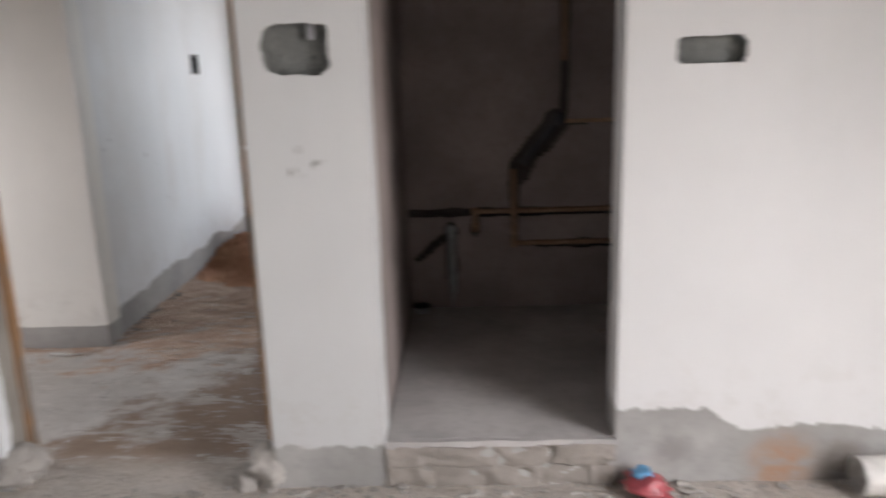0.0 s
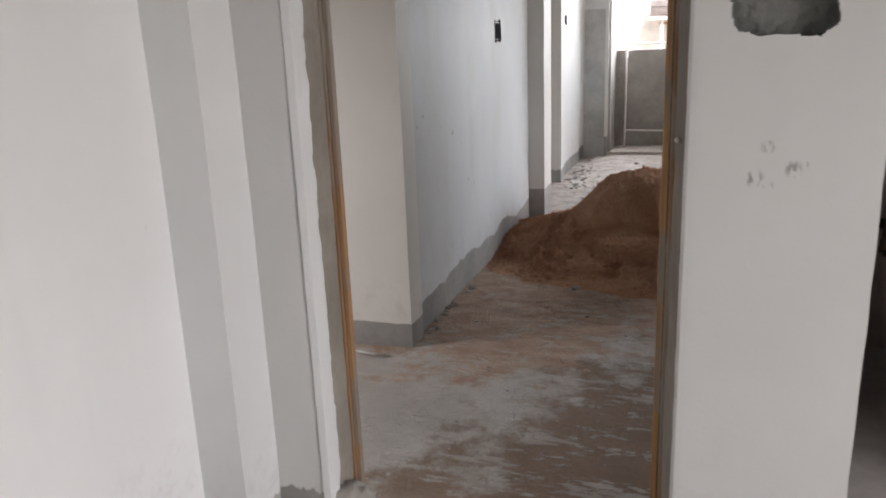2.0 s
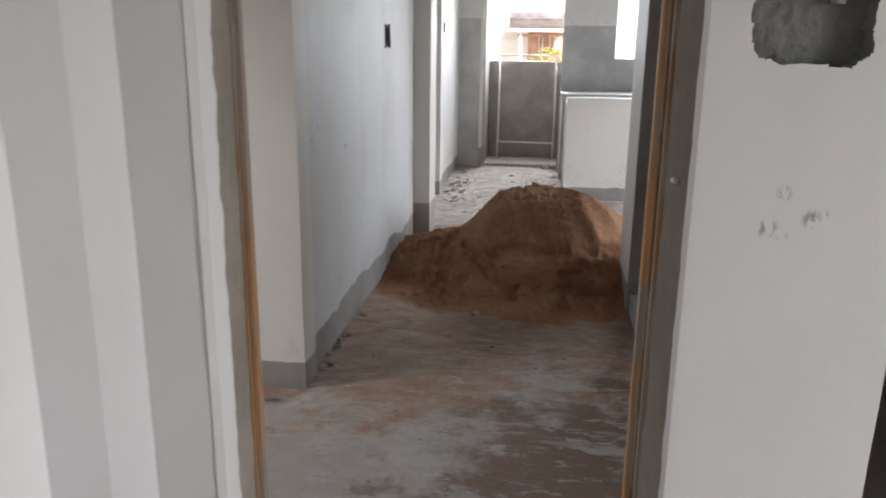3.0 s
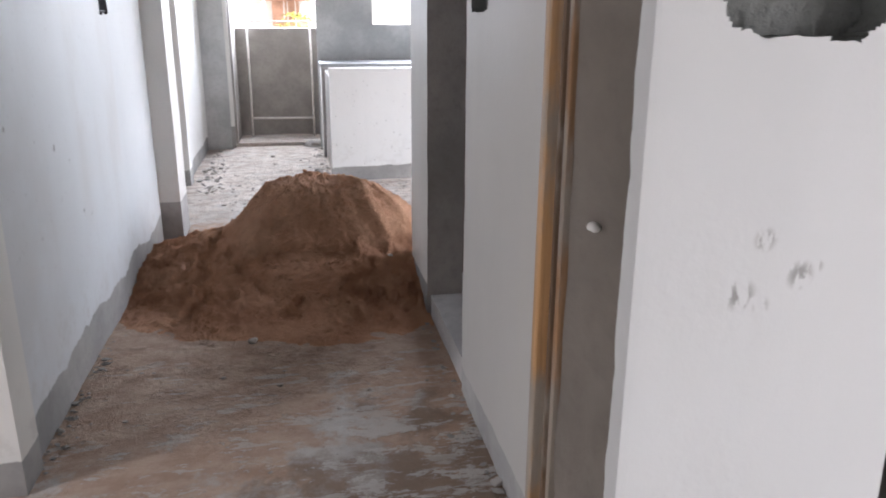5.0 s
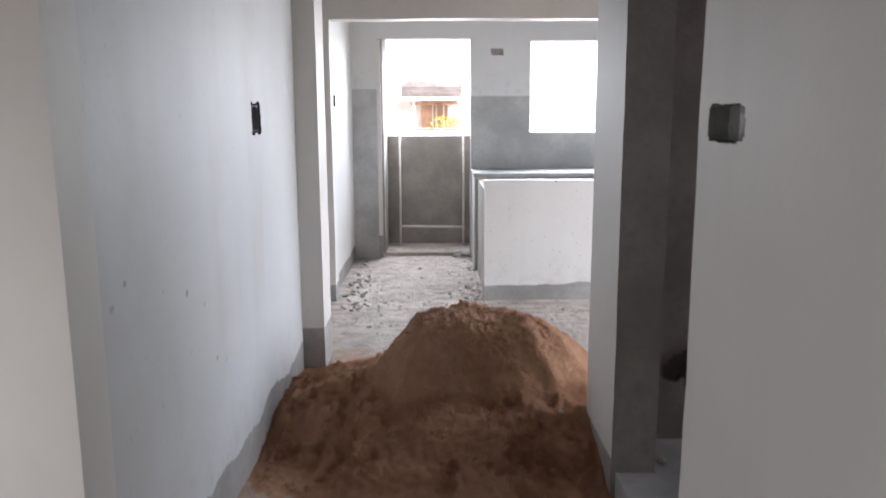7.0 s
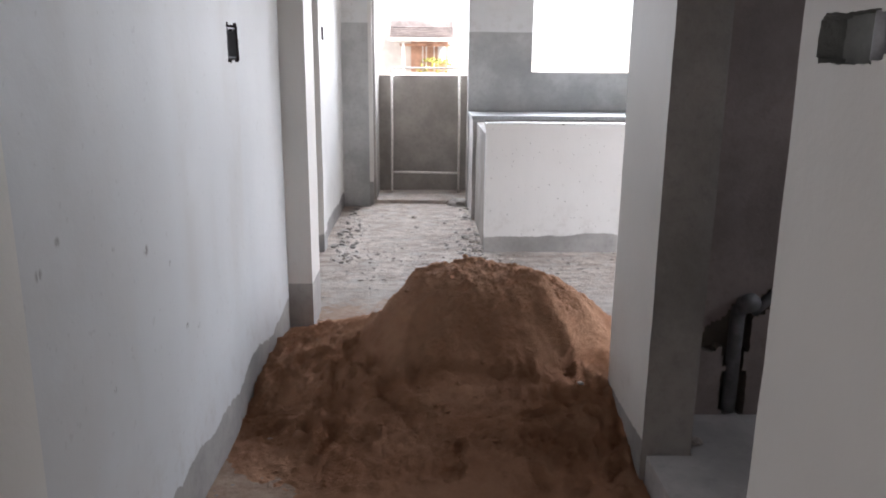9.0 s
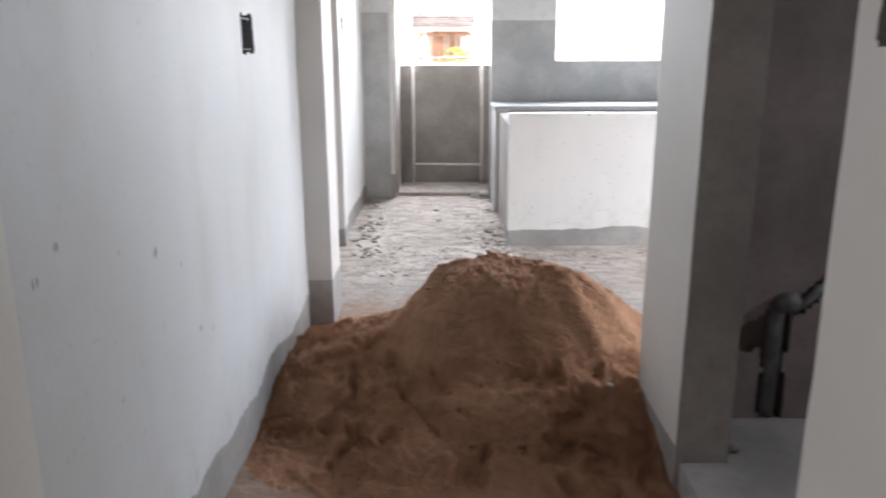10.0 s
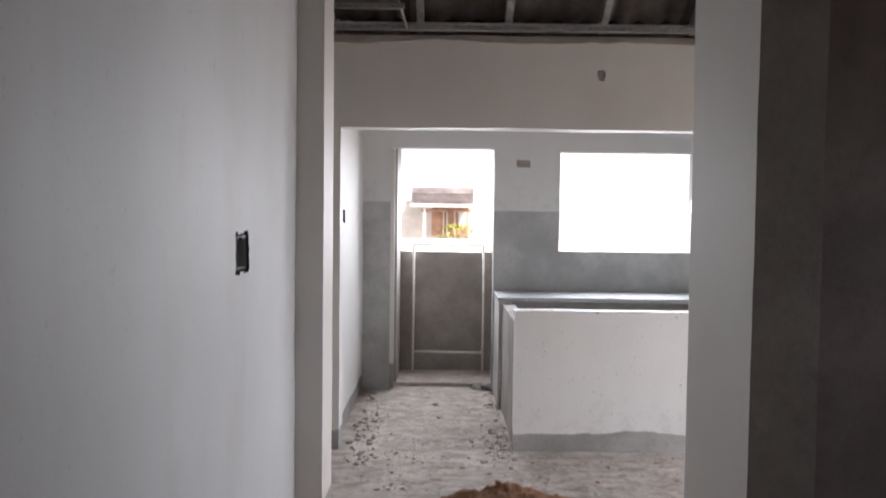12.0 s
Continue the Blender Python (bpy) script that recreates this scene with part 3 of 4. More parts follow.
# Window opening added out of view to let light in.
wall("wall_bathroom_east", "y", 2.48, 5.22, -0.05, TOP, 1.9, 2.05, CEMENT_DARK, CEMENT_DARK, openings=[(4.25, 4.85, 1.55, 2.1, CEMENT_DARK)], label="dark cement bathroom wall with a small added, unseen window opening")

# living room and kitchen
wall("wall_living_south_west", "x", -3.3, -1.685, -0.05, TOP, 6.44, 6.60, PAINT_LIVING, PAINT_LIVING, label="white painted wall")
wall("wall_living_west", "y", 6.5, 8.1, -0.05, TOP, -3.35, -3.2, PAINT_LIVING, PAINT_LIVING, label="white painted wall")
wall("wall_living_east", "y", 5.3, 9.8, -0.05, TOP, 2.2, 2.35, PAINT_LIVING, PAINT_LIVING, openings=[(5.85, 7.88, -0.1, 2.12, PAINT_LIVING)], label="white painted wall with a wide door opening")
wall("beam_wall", "x", -3.3, 3.55, -0.05, 2.70, 8.0, 8.15, PAINT_BEAM, PAINT_BEAM, openings=[(-1.553, 2.21, -0.1, 2.112, PAINT_LIVING)], wave=0.006,
     pockets=[hole(0.105, 0.15, 2.425, 2.49, 0, 0.02, CEMENT, seed=4.0, jag=0.2, power=3)], label="white painted beam wall over the wide kitchen opening")
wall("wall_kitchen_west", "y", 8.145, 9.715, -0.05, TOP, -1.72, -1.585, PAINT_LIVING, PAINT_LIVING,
     pockets=[hole(8.40, 8.50, 1.49, 1.575, 1, 0.04, RECESS_SHADE, 1.0)], label="white painted kitchen wall with a box hole")
wall("wall_kitchen_north", "x", -1.60, -1.337, -0.05, TOP, 9.707, 9.857, PAINT_KITCHEN_LEFT, CEMENT, ends=CEMENT, label="wall of bare cement below, white paint above")
wall("wall_kitchen_north_2", "x", -1.337, 3.55, -0.05, TOP, 9.705, 9.857, PAINT_KITCHEN, CEMENT,
     openings=[(-1.5, -0.441, -0.1, 2.13, CEMENT), (0.13, 1.30, 1.245, 2.108, PAINT_KITCHEN)],
     pockets=[hole(-0.245, -0.135, 1.975, 2.03, 0, 0.02, CEMENT, seed=6.0)], label="wall of bare cement below, white paint above, with a doorway and window opening")
wall("laundry_parapet", "x", -1.45, -0.2, -0.3, 1.19, 10.44, 10.59, CEMENT, CEMENT, label="bare cement half wall of the laundry porch", wave=0.004)
wall("wall_laundry_west", "y", 9.855, 10.445, -0.3, TOP, -1.45, -1.295, CEMENT, CEMENT, label="bare cement side wall")
wall("wall_laundry_east", "y", 9.855, 10.445, -0.3, TOP, -0.37, -0.22, CEMENT, CEMENT, label="bare cement side wall")
# Unseen flat slab, added to close the rooms and keep wall tops dim.
thing("ceiling", box_bm(-3.4, 3.7, -2.0, 9.86, TOP - 0.002, TOP + 0.12, 0), ROOF_LOW_BOUNCE, "unseen dark slab standing in for the roof underside", "ceiling", kind="structure")

# ---------- heap of sand ----------
PROFILE = ((0, 0.487), (0.1, 0.485), (0.2, 0.465), (0.28, 0.427), (0.36, 0.355), (0.45, 0.275), (0.52, 0.222), (0.6, 0.178), (0.78, 0.122), (0.95, 0.068), (1.1, 0.028), (1.25, 0.006), (1.38, -0.008), (3, -0.03))


SCARP = ((-1.03, 5.37), (-1.00, 5.27), (-0.93, 5.17), (-0.82, 5.04))


def ramp(v, lo, hi):
    u = max(0.0, min(1.0, (v - lo) / (hi - lo)))
    return u * u * (3 - 2 * u)


def scarp_drop(p):
    """Small slipped face that curves away from the foot of the cone: sharp above, fading below."""
    q = p + noise.noise_vector(p * 9) * 0.02
    best = (9.0, 0.0, 0.0)
    for k, (a, b) in enumerate(zip(SCARP, SCARP[1:])):
        a, b = Vector((*a, 0)), Vector((*b, 0))
        d = b - a
        u = max(0.0, min(1.0, (q - a).dot(d) / d.length_squared))
        r = q - a - d * u
        if r.length < best[0]:
            best = (r.length, d.cross(r).z, (k + u) / 3)
    length, side, along = best
    if side < 0:
        return 0.0
    return ramp(length, 0.0, 0.012) * max(0.0, 1 - length / 0.11) * (1 - 0.6 * along) * ramp(along, -0.01, 0.15)


rnd = random.Random(11)
FOOTPRINTS = []
for count, x0, x1, y0, y1 in ((52, -1.50, -0.98, 4.85, 6.3), (30, -0.55, -0.14, 4.70, 5.45), (9, -1.2, -0.5, 4.62, 5.15)):
    for _ in range(count):
        FOOTPRINTS.append((rnd.uniform(x0, x1), rnd.uniform(y0, y1), rnd.uniform(0, 3.14), rnd.uniform(0.035, 0.09), rnd.uniform(0.022, 0.045), rnd.uniform(0.012, 0.032)))


def footprint_dent(p):
    """Scuffed dents with a low pushed-up rim."""
    h = 0.0
    q = p + noise.noise_vector(p * 11) * 0.025
    for cx, cy, turn, a, b, deep in FOOTPRINTS:
        ex, ey = q.x - cx, q.y - cy
        if abs(ex) > 0.2 or abs(ey) > 0.2:
            continue
        u, v = ex * math.cos(turn) + ey * math.sin(turn), ey * math.cos(turn) - ex * math.sin(turn)
        r = math.hypot(u / a, v / b)
        if r < 1.5:
            h += 0.45 * deep * max(0.0, 1 - abs(r - 1.12) / 0.3) - deep * (1 - ramp(r, 0.55, 1.0))
    return max(h, -0.028)


def heap_height(x, y):
    p = Vector((x, y, 0))
    bend = noise.noise_vector(p * 2.1) * 0.07 + noise.noise_vector(p * 6) * 0.02
    dx, dy = x + 0.605 + bend.x, y - 5.83 + bend.y
    if dx < 0:
        dx = -float(np.interp(-dx, (0, 0.15, 0.27, 0.38, 0.5, 0.7, 1.0, 2.0), (0, 0.13, 0.235, 0.38, 0.535, 0.76, 1.05, 2.1)))
    else:
        dx *= 0.74 + 0.1 * min(1.0, dx / 0.6) + (0.16 * min(1.0, max(0.0, -0.15 - dy) / 0.3))
    dy *= 1.13 if dy < 0 else 1.02 + 0.45 * ramp(math.hypot(dx, dy), 0.42, 0.8)
    d = math.hypot(dx, dy)
    h = float(np.interp(d, [q[0] for q in PROFILE], [q[1] for q in PROFILE]))
    body = max(0.0, min(1.0, (h + 0.005) / 0.05))
    apron = ramp(0.25 - h, 0.0, 0.05)
    turn = math.atan2(dy, dx)
    # trodden apron: scalloped footprints with crisp rims on both flanks, a smoother tongue of slid sand between
    tongue = ramp(x, -1.16, -1.0) * ramp(-x, 0.42, 0.62)
    trod = body * apron * (1 - 0.5 * tongue) * (0.6 + 0.4 * ramp(y, 4.9, 5.3)) * (0.55 + 0.55 * ramp(-x, 0.6, 1.1))
    warp = p + noise.noise_vector(p * 7) * 0.05
    near, _ = noise.voronoi(Vector((warp.x * 8.5, warp.y * 6.6, 0.3)))
    small, _ = noise.voronoi(Vector((warp.x * 18, warp.y * 14, 2.7)))
    h += trod * 0.45 * (0.018 - 0.036 * ramp(near[1] - near[0], 0.0, 0.34) + 0.007 - 0.014 * ramp(small[1] - small[0], 0.0, 0.3))
    h += body * apron * footprint_dent(p)
    h += trod * max(0.0, 1 - abs(noise.noise(p * 8 + Vector((0, 0, 6)))) * 7) * 0.009
    h += body * apron * (noise.noise(p * 5 + Vector((3, 0, 0))) * 0.014 + noise.noise(p * 17) * 0.008 - max(0.0, noise.noise(p * 13 + Vector((0, 4, 0))) - 0.3) * 0.035)
    # slide marks down the cone, a crumbled crest, a crease where the cone meets the apron
    slope = ramp(d, 0.10, 0.26) * (1 - apron)
    h += slope * (noise.noise(Vector((turn * 3, d * 2.6, 4))) * 0.014 + noise.noise(Vector((turn * 11, d * 3, 9))) * 0.005 + (0.35 - abs(noise.noise(Vector((turn * 2.3, d * 2.6, 2))))) * 0.03 + noise.noise(p * 10 + Vector((5, 1, 8))) * 0.012 + noise.noise(p * 5 + Vector((0, 2, 8))) * 0.020 + noise.noise(p * 14) * 0.007 - max(0.0, noise.noise(p * 9 + Vector((1, 1, 3))) - 0.3) * 0.04)
    # a spur of slid sand from the crest towards the doorway side, with a hollow beyond it
    along = (y - 5.80) / -0.42
    if -0.3 < along < 1.3:
        off = x - (-0.40 + 0.20 * along) + 0.03 * noise.noise(p * 6)
        h += ramp(along, -0.3, 0.1) * (1 - ramp(along, 0.7, 1.3)) * (0.040 * math.exp(-(off / 0.055) ** 2) - 0.012 * math.exp(-((off - 0.13) / 0.07) ** 2))
    top = 1 - ramp(d, 0.20, 0.34)
    h += top * (-0.012 + max(0.0, noise.noise(p * 21)) * 0.026 + noise.noise(p * 45) * 0.010 + noise.noise(p * 6) * 0.02)
    if dy < 0.05:
        foot = 0.535 + 0.05 * noise.noise(Vector((turn * 2.6, 1, 0))) + 0.006 * noise.noise(Vector((turn * 9, 3, 0)))
        h -= 0.045 * ramp(d, foot - 0.012, foot) * max(0.0, 1 - (d - foot) / 0.12 if d > foot else 1) * ramp(-dy, 0.1, 0.3) * ramp(noise.noise(Vector((turn * 3.1, 0, 5))), -0.25, 0.2)
    h -= 0.07 * scarp_drop(p) * body
    return h + body * (noise.noise(p * 33) * 0.009 + noise.noise(p * 70) * 0.005)


def sand_heap():
    bm = bmesh.new()
    gap = 0.009
    xs, ys = steps(-1.535, 0.95, gap), steps(4.35, 7.25, gap)
    rows = [[None] * len(xs) for _ in ys]
    for j, y in enumerate(ys):
        for i, x in enumerate(xs):
            if y < 5.36 and x > -0.095:
                continue
            if x < -1.40 and 6.41 < y:
                continue
            rows[j][i] = bm.verts.new((x, y, heap_height(x, y)))
    for a, b in zip(rows, rows[1:]):
        for i in range(len(xs) - 1):
            q = (a[i], a[i + 1], b[i + 1], b[i])
            if all(q) and max(v.co.z for v in q) > -0.012:
                bm.faces.new(q)
    bmesh.ops.delete(bm, geom=[v for v in bm.verts if not v.link_faces], context="VERTS")
    return thing("sand_pile", bm, SAND, "heap of damp reddish-brown building sand across the corridor floor", "sand", kind="stuff")


sand_heap()


def clod(x, y, size, material, label, category="stone", squash=0.6, seed=0, z=None):
    ground = max(heap_height(x, y), 0.0) if z is None else z
    return thing("stone" if category == "stone" else category, lump_bm(size, seed, squash), material, label, category, "crumbs on the floor", m=pose(x, y, ground + size * squash * 0.55, 0, 0, seed * 40))


thing("paper_scrap", lump_bm(0.013, 3, 0.5, 0.6), PVC_WHITE, "small crumpled white scrap on the sand", "litter", m=pose(-0.235, 5.31, max(heap_height(-0.235, 5.31), 0) + 0.008))
clod(-0.905, 4.725, 0.022, STONE_DARK, "small dark clod on the sandy floor", seed=1)
for k, (x, y, s) in enumerate(((-0.93, 9.19, 0.045), (-0.90, 8.80, 0.04), (-0.52, 8.46, 0.05), (-0.47, 8.30, 0.045), (-1.44, 8.70, 0.03), (-1.46, 8.2, 0.03), (-0.45, 8.02, 0.04), (-1.40, 8.45, 0.025), (-0.58, 8.6, 0.03), (-1.2, 7.7, 0.02), (-0.3, 7.75, 0.025))):
    clod(x, y, s * 0.5, STONE_DARK if k % 3 != 2 else RUBBLE, "dark mortar crumb on the dusty kitchen floor" if k % 3 != 2 else "pale mortar crumb on the dusty kitchen floor", seed=k + 2, squash=0.5)


def scatter(name, count, area, sizes, material, label, seed):
    """Loose crumbs too many to count, as one object."""
    rnd = random.Random(seed)
    bm = bmesh.new()
    for _ in range(count):
        x, y = area(rnd)
        s = rnd.uniform(*sizes) * (0.5 + rnd.random() ** 3)
        made = bmesh.ops.create_icosphere(bm, subdivisions=1, radius=s)
        for v in made["verts"]:
            v.co *= 1 + 0.75 * noise.noise(v.co / s * 1.3 + Vector((x * 31, y * 17, 0)))
            v.co = Vector((v.co.x * 1.3 + x, v.co.y + y, v.co.z * 0.6 + s * 0.25))
    return thing(name, bm, material, label, "rubble", kind="stuff")


scatter("rubble", 320, lambda r: (r.uniform(-1.4, 2.2) if r.random() < 0.4 else r.uniform(-0.4, 1.1), 2.335 - abs(r.gauss(0, 0.07))), (0.004, 0.015), RUBBLE, "pale mortar rubble along the foot of the wall", 4)
scatter("rubble", 70, lambda r: (-1.52 + abs(r.gauss(0, 0.05)), r.uniform(0.6, 2.3)), (0.006, 0.018), RUBBLE, "pale mortar crumbs along the foot of the wall", 6)
scatter("rubble", 90, lambda r: (-1.525 + abs(r.gauss(0, 0.03)), r.uniform(3.75, 4.9)), (0.005, 0.012), RUBBLE, "small mortar crumbs along the corridor wall", 8)
scatter("rubble", 60, lambda r: (-0.115 - abs(r.gauss(0, 0.04)), r.uniform(3.2, 4.9)), (0.006, 0.016), RUBBLE, "mortar crumbs along the corridor wall", 9)
scatter("rubble", 150, lambda r: (r.uniform(-1.5, 0.6), 7.95 - abs(r.gauss(0, 0.4))), (0.004, 0.012), STONE_DARK, "dark crumbs on the dusty floor", 10)
scatter("rubble", 170, lambda r: (r.uniform(-1.5, -0.42), r.uniform(7.2, 9.7)), (0.003, 0.010), STONE_DARK, "dark crumbs on the kitchen floor", 12)
scatter("rubble", 110, lambda r: (r.uniform(-1.45, -0.15), r.uniform(2.5, 4.8)), (0.003, 0.009), STONE_DARK, "small crumbs on the screed", 14)
scatter("rubble", 60, lambda r: (-0.42 - abs(r.gauss(0, 0.05)), r.uniform(8.0, 9.7)), (0.006, 0.02), RUBBLE, "mortar crumbs beside the counter", 16)
scatter("rubble", 60, lambda r: (-1.51 + abs(r.gauss(0, 0.05)), r.uniform(8.0, 9.7)), (0.006, 0.018), RUBBLE, "mortar crumbs along the kitchen wall", 17)

rnd = random.Random(19)
bm = bmesh.new()
for _ in range(420):
    x, y = rnd.uniform(-1.5, -0.13), rnd.uniform(4.6, 6.2)
    top_of = heap_height(x, y)
    if top_of < 0.004:
        continue
    size = rnd.uniform(0.004, 0.009) * (0.6 + 1.6 * rnd.random() ** 5)
    made = bmesh.ops.create_icosphere(bm, subdivisions=1, radius=size)
    for v in made["verts"]:
        v.co *= 1 + 0.8 * noise.noise(v.co / size * 1.3 + Vector((x * 31, y * 17, 0)))
        v.co = Vector((v.co.x * 1.2 + x, v.co.y + y, v.co.z * 0.8 + top_of + size * 0.3))
thing("sand_clods", bm, SAND, "small loose clods of damp sand on the heap", "sand", kind="stuff")
scatter("rubble", 90, lambda r: (-1.46 + abs(r.gauss(0, 0.10)), r.gauss(8.5, 0.45)), (0.004, 0.015), RUBBLE, "loose mortar rubble swept against the kitchen wall", 21)
scatter("rubble", 90, lambda r: (-0.40 - abs(r.gauss(0, 0.11)), r.gauss(8.1, 0.25)), (0.004, 0.017), RUBBLE, "loose mortar rubble heaped at the counter's corner", 22)
scatter("rubble", 220, lambda r: (r.uniform(-1.4, 2.0), 2.30 - abs(r.gauss(0, 0.16))), (0.004, 0.012), RUBBLE, "fine mortar crumbs on the entry floor", 23)
scatter("rubble", 160, lambda r: (r.uniform(-1.5, 0.8), r.uniform(6.7, 8.0)), (0.003, 0.009), RUBBLE, "fine pale crumbs on the dusty floor", 24)

# ---------- door frame between entry room and corridor ----------
frame_door = tagged(new("door_1"), "unpainted orange timber door frame without its door", "door frame", kind="structure")


def jamb(side):
    edge = -1.235 if side < 0 else -0.320
    s = 1 if side < 0 else -1

    def slab(a, b, y0, y1, bevel=0.003):
        u, v = sorted((edge + s * a, edge + s * b))
        bm = box_bm(u, v, y0, y1, -0.02, 2.12, bevel)
        return bm
    depths = (0.026, 0.016, 0.018, 0.012) if side < 0 else (0.050, 0.036, 0.031, 0.022)
    split = (2.494, 2.484, 2.472) if side < 0 else (2.484, 2.475, 2.461)
    post = part("jamb", slab(-0.016, depths[0], split[0], 2.518 if side < 0 else 2.508), WOOD if side < 0 else WOOD_FRESH, frame_door, "orange timber jamb")
    # The gap's shadow is coloured into this strip.
    part("groove", slab(-0.012, depths[1], split[1], split[0] + 0.0005), WOOD_GROOVE_SHADE, post, "recessed groove, darkened for its shade")
    part("rebate", slab(-0.012, depths[2], split[2], split[1] + 0.0005), WOOD_DIRTY, post, "timber rebate smeared with mortar")
    # rough mortar face between the painted corner and the timber, then the ragged edge of the white coat over it
    near = 2.362 if side < 0 else 2.340
    lead = 0.006 if side < 0 else -0.011

    def face_at(y):
        return lead + (depths[3] - lead) * (y - near) / (split[2] - near)
    bm = bmesh.new()
    rows = []
    for z in steps(-0.02, 2.12, 0.014):
        row = []
        for y in steps(near, split[2] + 0.001, 0.009):
            p = Vector((side * 3, y * 1.2, z))
            lump = 0.0035 * noise.noise(p * 9) + 0.0022 * noise.noise(Vector((p.x, y * 40, z * 9)))
            row.append(bm.verts.new((edge + s * (face_at(y) + lump), y, z)))
        back = bm.verts.new((edge - s * 0.016, split[2], z))
        rows.append([bm.verts.new((edge - s * 0.016, near, z))] + row + [back])
    for a, b in zip(rows, rows[1:]):
        for k in range(len(a)):
            q = (k + 1) % len(a)
            bm.faces.new((a[k], a[q], b[q], b[k]))
    bmesh.ops.recalc_face_normals(bm, faces=bm.faces[:])
    part("mortar_fillet", bm, CEMENT_REVEAL if side < 0 else CEMENT_BROWN, post, "rough mortar fillet")
    bm = bmesh.new()
    rows = []
    for z in steps(-0.02, 2.12, 0.009):
        rag = 0.010 * noise.noise(Vector((side, z * 5, 1))) + 0.007 * noise.noise(Vector((side, z * 17, 4))) + 0.004 * noise.noise(Vector((side, z * 60, 2)))
        end = (2.384 + 1.3 * rag) if side < 0 else (2.351 + 0.5 * rag)
        points = [(-0.014, 2.3305), (0.007, 2.332)] if side < 0 else [(-0.021, 2.3335), (-0.009, 2.334)]
        for y in steps(2.350 if side < 0 else 2.341, end, 0.012 if side < 0 else 0.004)[:3] + [end]:
            points.append((face_at(max(y, near)) + 0.0065, y))
        while len(points) < 6:
            points.insert(2, points[2])
        points = points[:6] + [(face_at(end) - 0.002, end + 0.001)]
        rows.append([bm.verts.new((edge + s * a, y, z)) for a, y in points])
    for a, b in zip(rows, rows[1:]):
        for k in range(6):
            bm.faces.new((a[k], a[k + 1], b[k + 1], b[k]))
    bmesh.ops.remove_doubles(bm, verts=bm.verts[:], dist=1e-5)
    bmesh.ops.recalc_face_normals(bm, faces=bm.faces[:])
    part("paint_return", bm, PAINT_COLUMN if side < 0 else PAINT_ENTRY, post, "ragged strip of white paint round the edge")
    return post


jamb(-1)
jamb(1)
part("header", box_bm(-1.2, -0.36, 2.455, 2.505, 2.12, 2.15, 0.003), WOOD, frame_door)


def mortar_pad(x, y, width, height, seed):
    """A rough low pad of set mortar."""
    bm = lump_bm(width * 0.62, seed, 1.0, 0.3, 4)
    for v in bm.verts:
        v.co.z = (v.co.z / (width * 0.62) * 0.5 + 0.5) * height
        v.co += noise.noise_vector(v.co * 18 + Vector((seed, 0, 0))) * 0.018 + noise.noise_vector(v.co * 50) * 0.009 + noise.noise_vector(v.co * 110) * 0.004
    return thing("mortar_pad", bm, RUBBLE, "rough pad of set mortar at the foot of the door frame", "mortar", "mortar pads", m=pose(x, y, -0.02, 0, 0, seed * 13))


mortar_pad(-1.215, 2.40, 0.125, 0.155, 1)
mortar_pad(-0.345, 2.38, 0.12, 0.15, 2)
mortar_pad(-1.33, 2.31, 0.08, 0.07, 3)
mortar_pad(-0.42, 2.36, 0.08, 0.08, 5)
mortar_pad(-1.45, 2.12, 0.09, 0.06, 6)
plug = lump_bm(0.008, 4, 0.8)
thing("plaster_dab", plug, PVC_WHITE, "white dab of plaster stuck on the door reveal", "plaster", m=pose(-0.334, 2.401, 1.135))

# broken brick edge under the bathroom step
step_base = tagged(new("bathroom_step"), "broken brick and mortar edge below the bathroom doorway", "step", kind="structure")
rnd = random.Random(3)
for z, hgt, x in ((-0.01, 0.082, 0.062), (0.074, 0.068, 0.02)):
    while x < 0.80:
        w = rnd.uniform(0.15, 0.2)
        lo, hi = max(0.063, x), min(x + w, 0.816)
        bm = box_bm(lo, hi, 2.324 + rnd.uniform(-0.003, 0.004), 2.345, z, z + hgt, 0.0015)
        bmesh.ops.subdivide_edges(bm, edges=[e for e in bm.edges if e.calc_length() > 0.012], cuts=7, use_grid_fill=True)
        for v in bm.verts:
            if v.co.y < 2.34:
                v.co += noise.noise_vector(v.co * 12) * 0.005 + noise.noise_vector(v.co * 45) * 0.006
                v.co.y += max(0.0, noise.noise(v.co * 26 + Vector((7, 0, 0))) - 0.1) * 0.03
        part("brick", bm, BRICK_DUSTY, step_base)
        x += w + 0.001

# ---------- bathroom plumbing ----------
y = 3.775
run = base("water_pipe", "brown plastic water pipes in an open wall chase", "pipe", at=(0.585, y, 0.49))


def local(points, origin):
    return [tuple(a - b for a, b in zip(p, origin)) for p in points]


o = (0.585, y, 0.49)
part("pipe_run", tube_bm(local([(0.392, y, 0.560), (0.392, y, 0.652), (1.89, y, 0.652)], o), 0.0125, bend=0.02), PVC_BROWN, run)
part("pipe_run", tube_bm(local([(0.585, y - 0.012, 0.86), (0.585, y - 0.012, 0.49), (1.89, y - 0.012, 0.49)], o), 0.0125, bend=0.02), PVC_BROWN, run)
for px, pz in ((0.392, 0.652), (0.585, 0.49), (0.585, 0.652), (0.585, 0.56), (0.392, 0.575)):
    part("fitting", tube_bm(local([(px, y - 0.006, pz - 0.022), (px, y - 0.006, pz + 0.022)], o), 0.018), PVC_BROWN, run)
riser = base("water_pipe", "brown plastic riser pipe in a wall chase", "pipe", at=(0.83, y, 1.4))
part("pipe_run", tube_bm([(0, 0, -0.03), (0, 0, 1.5)], 0.0125), PVC_BROWN, riser)
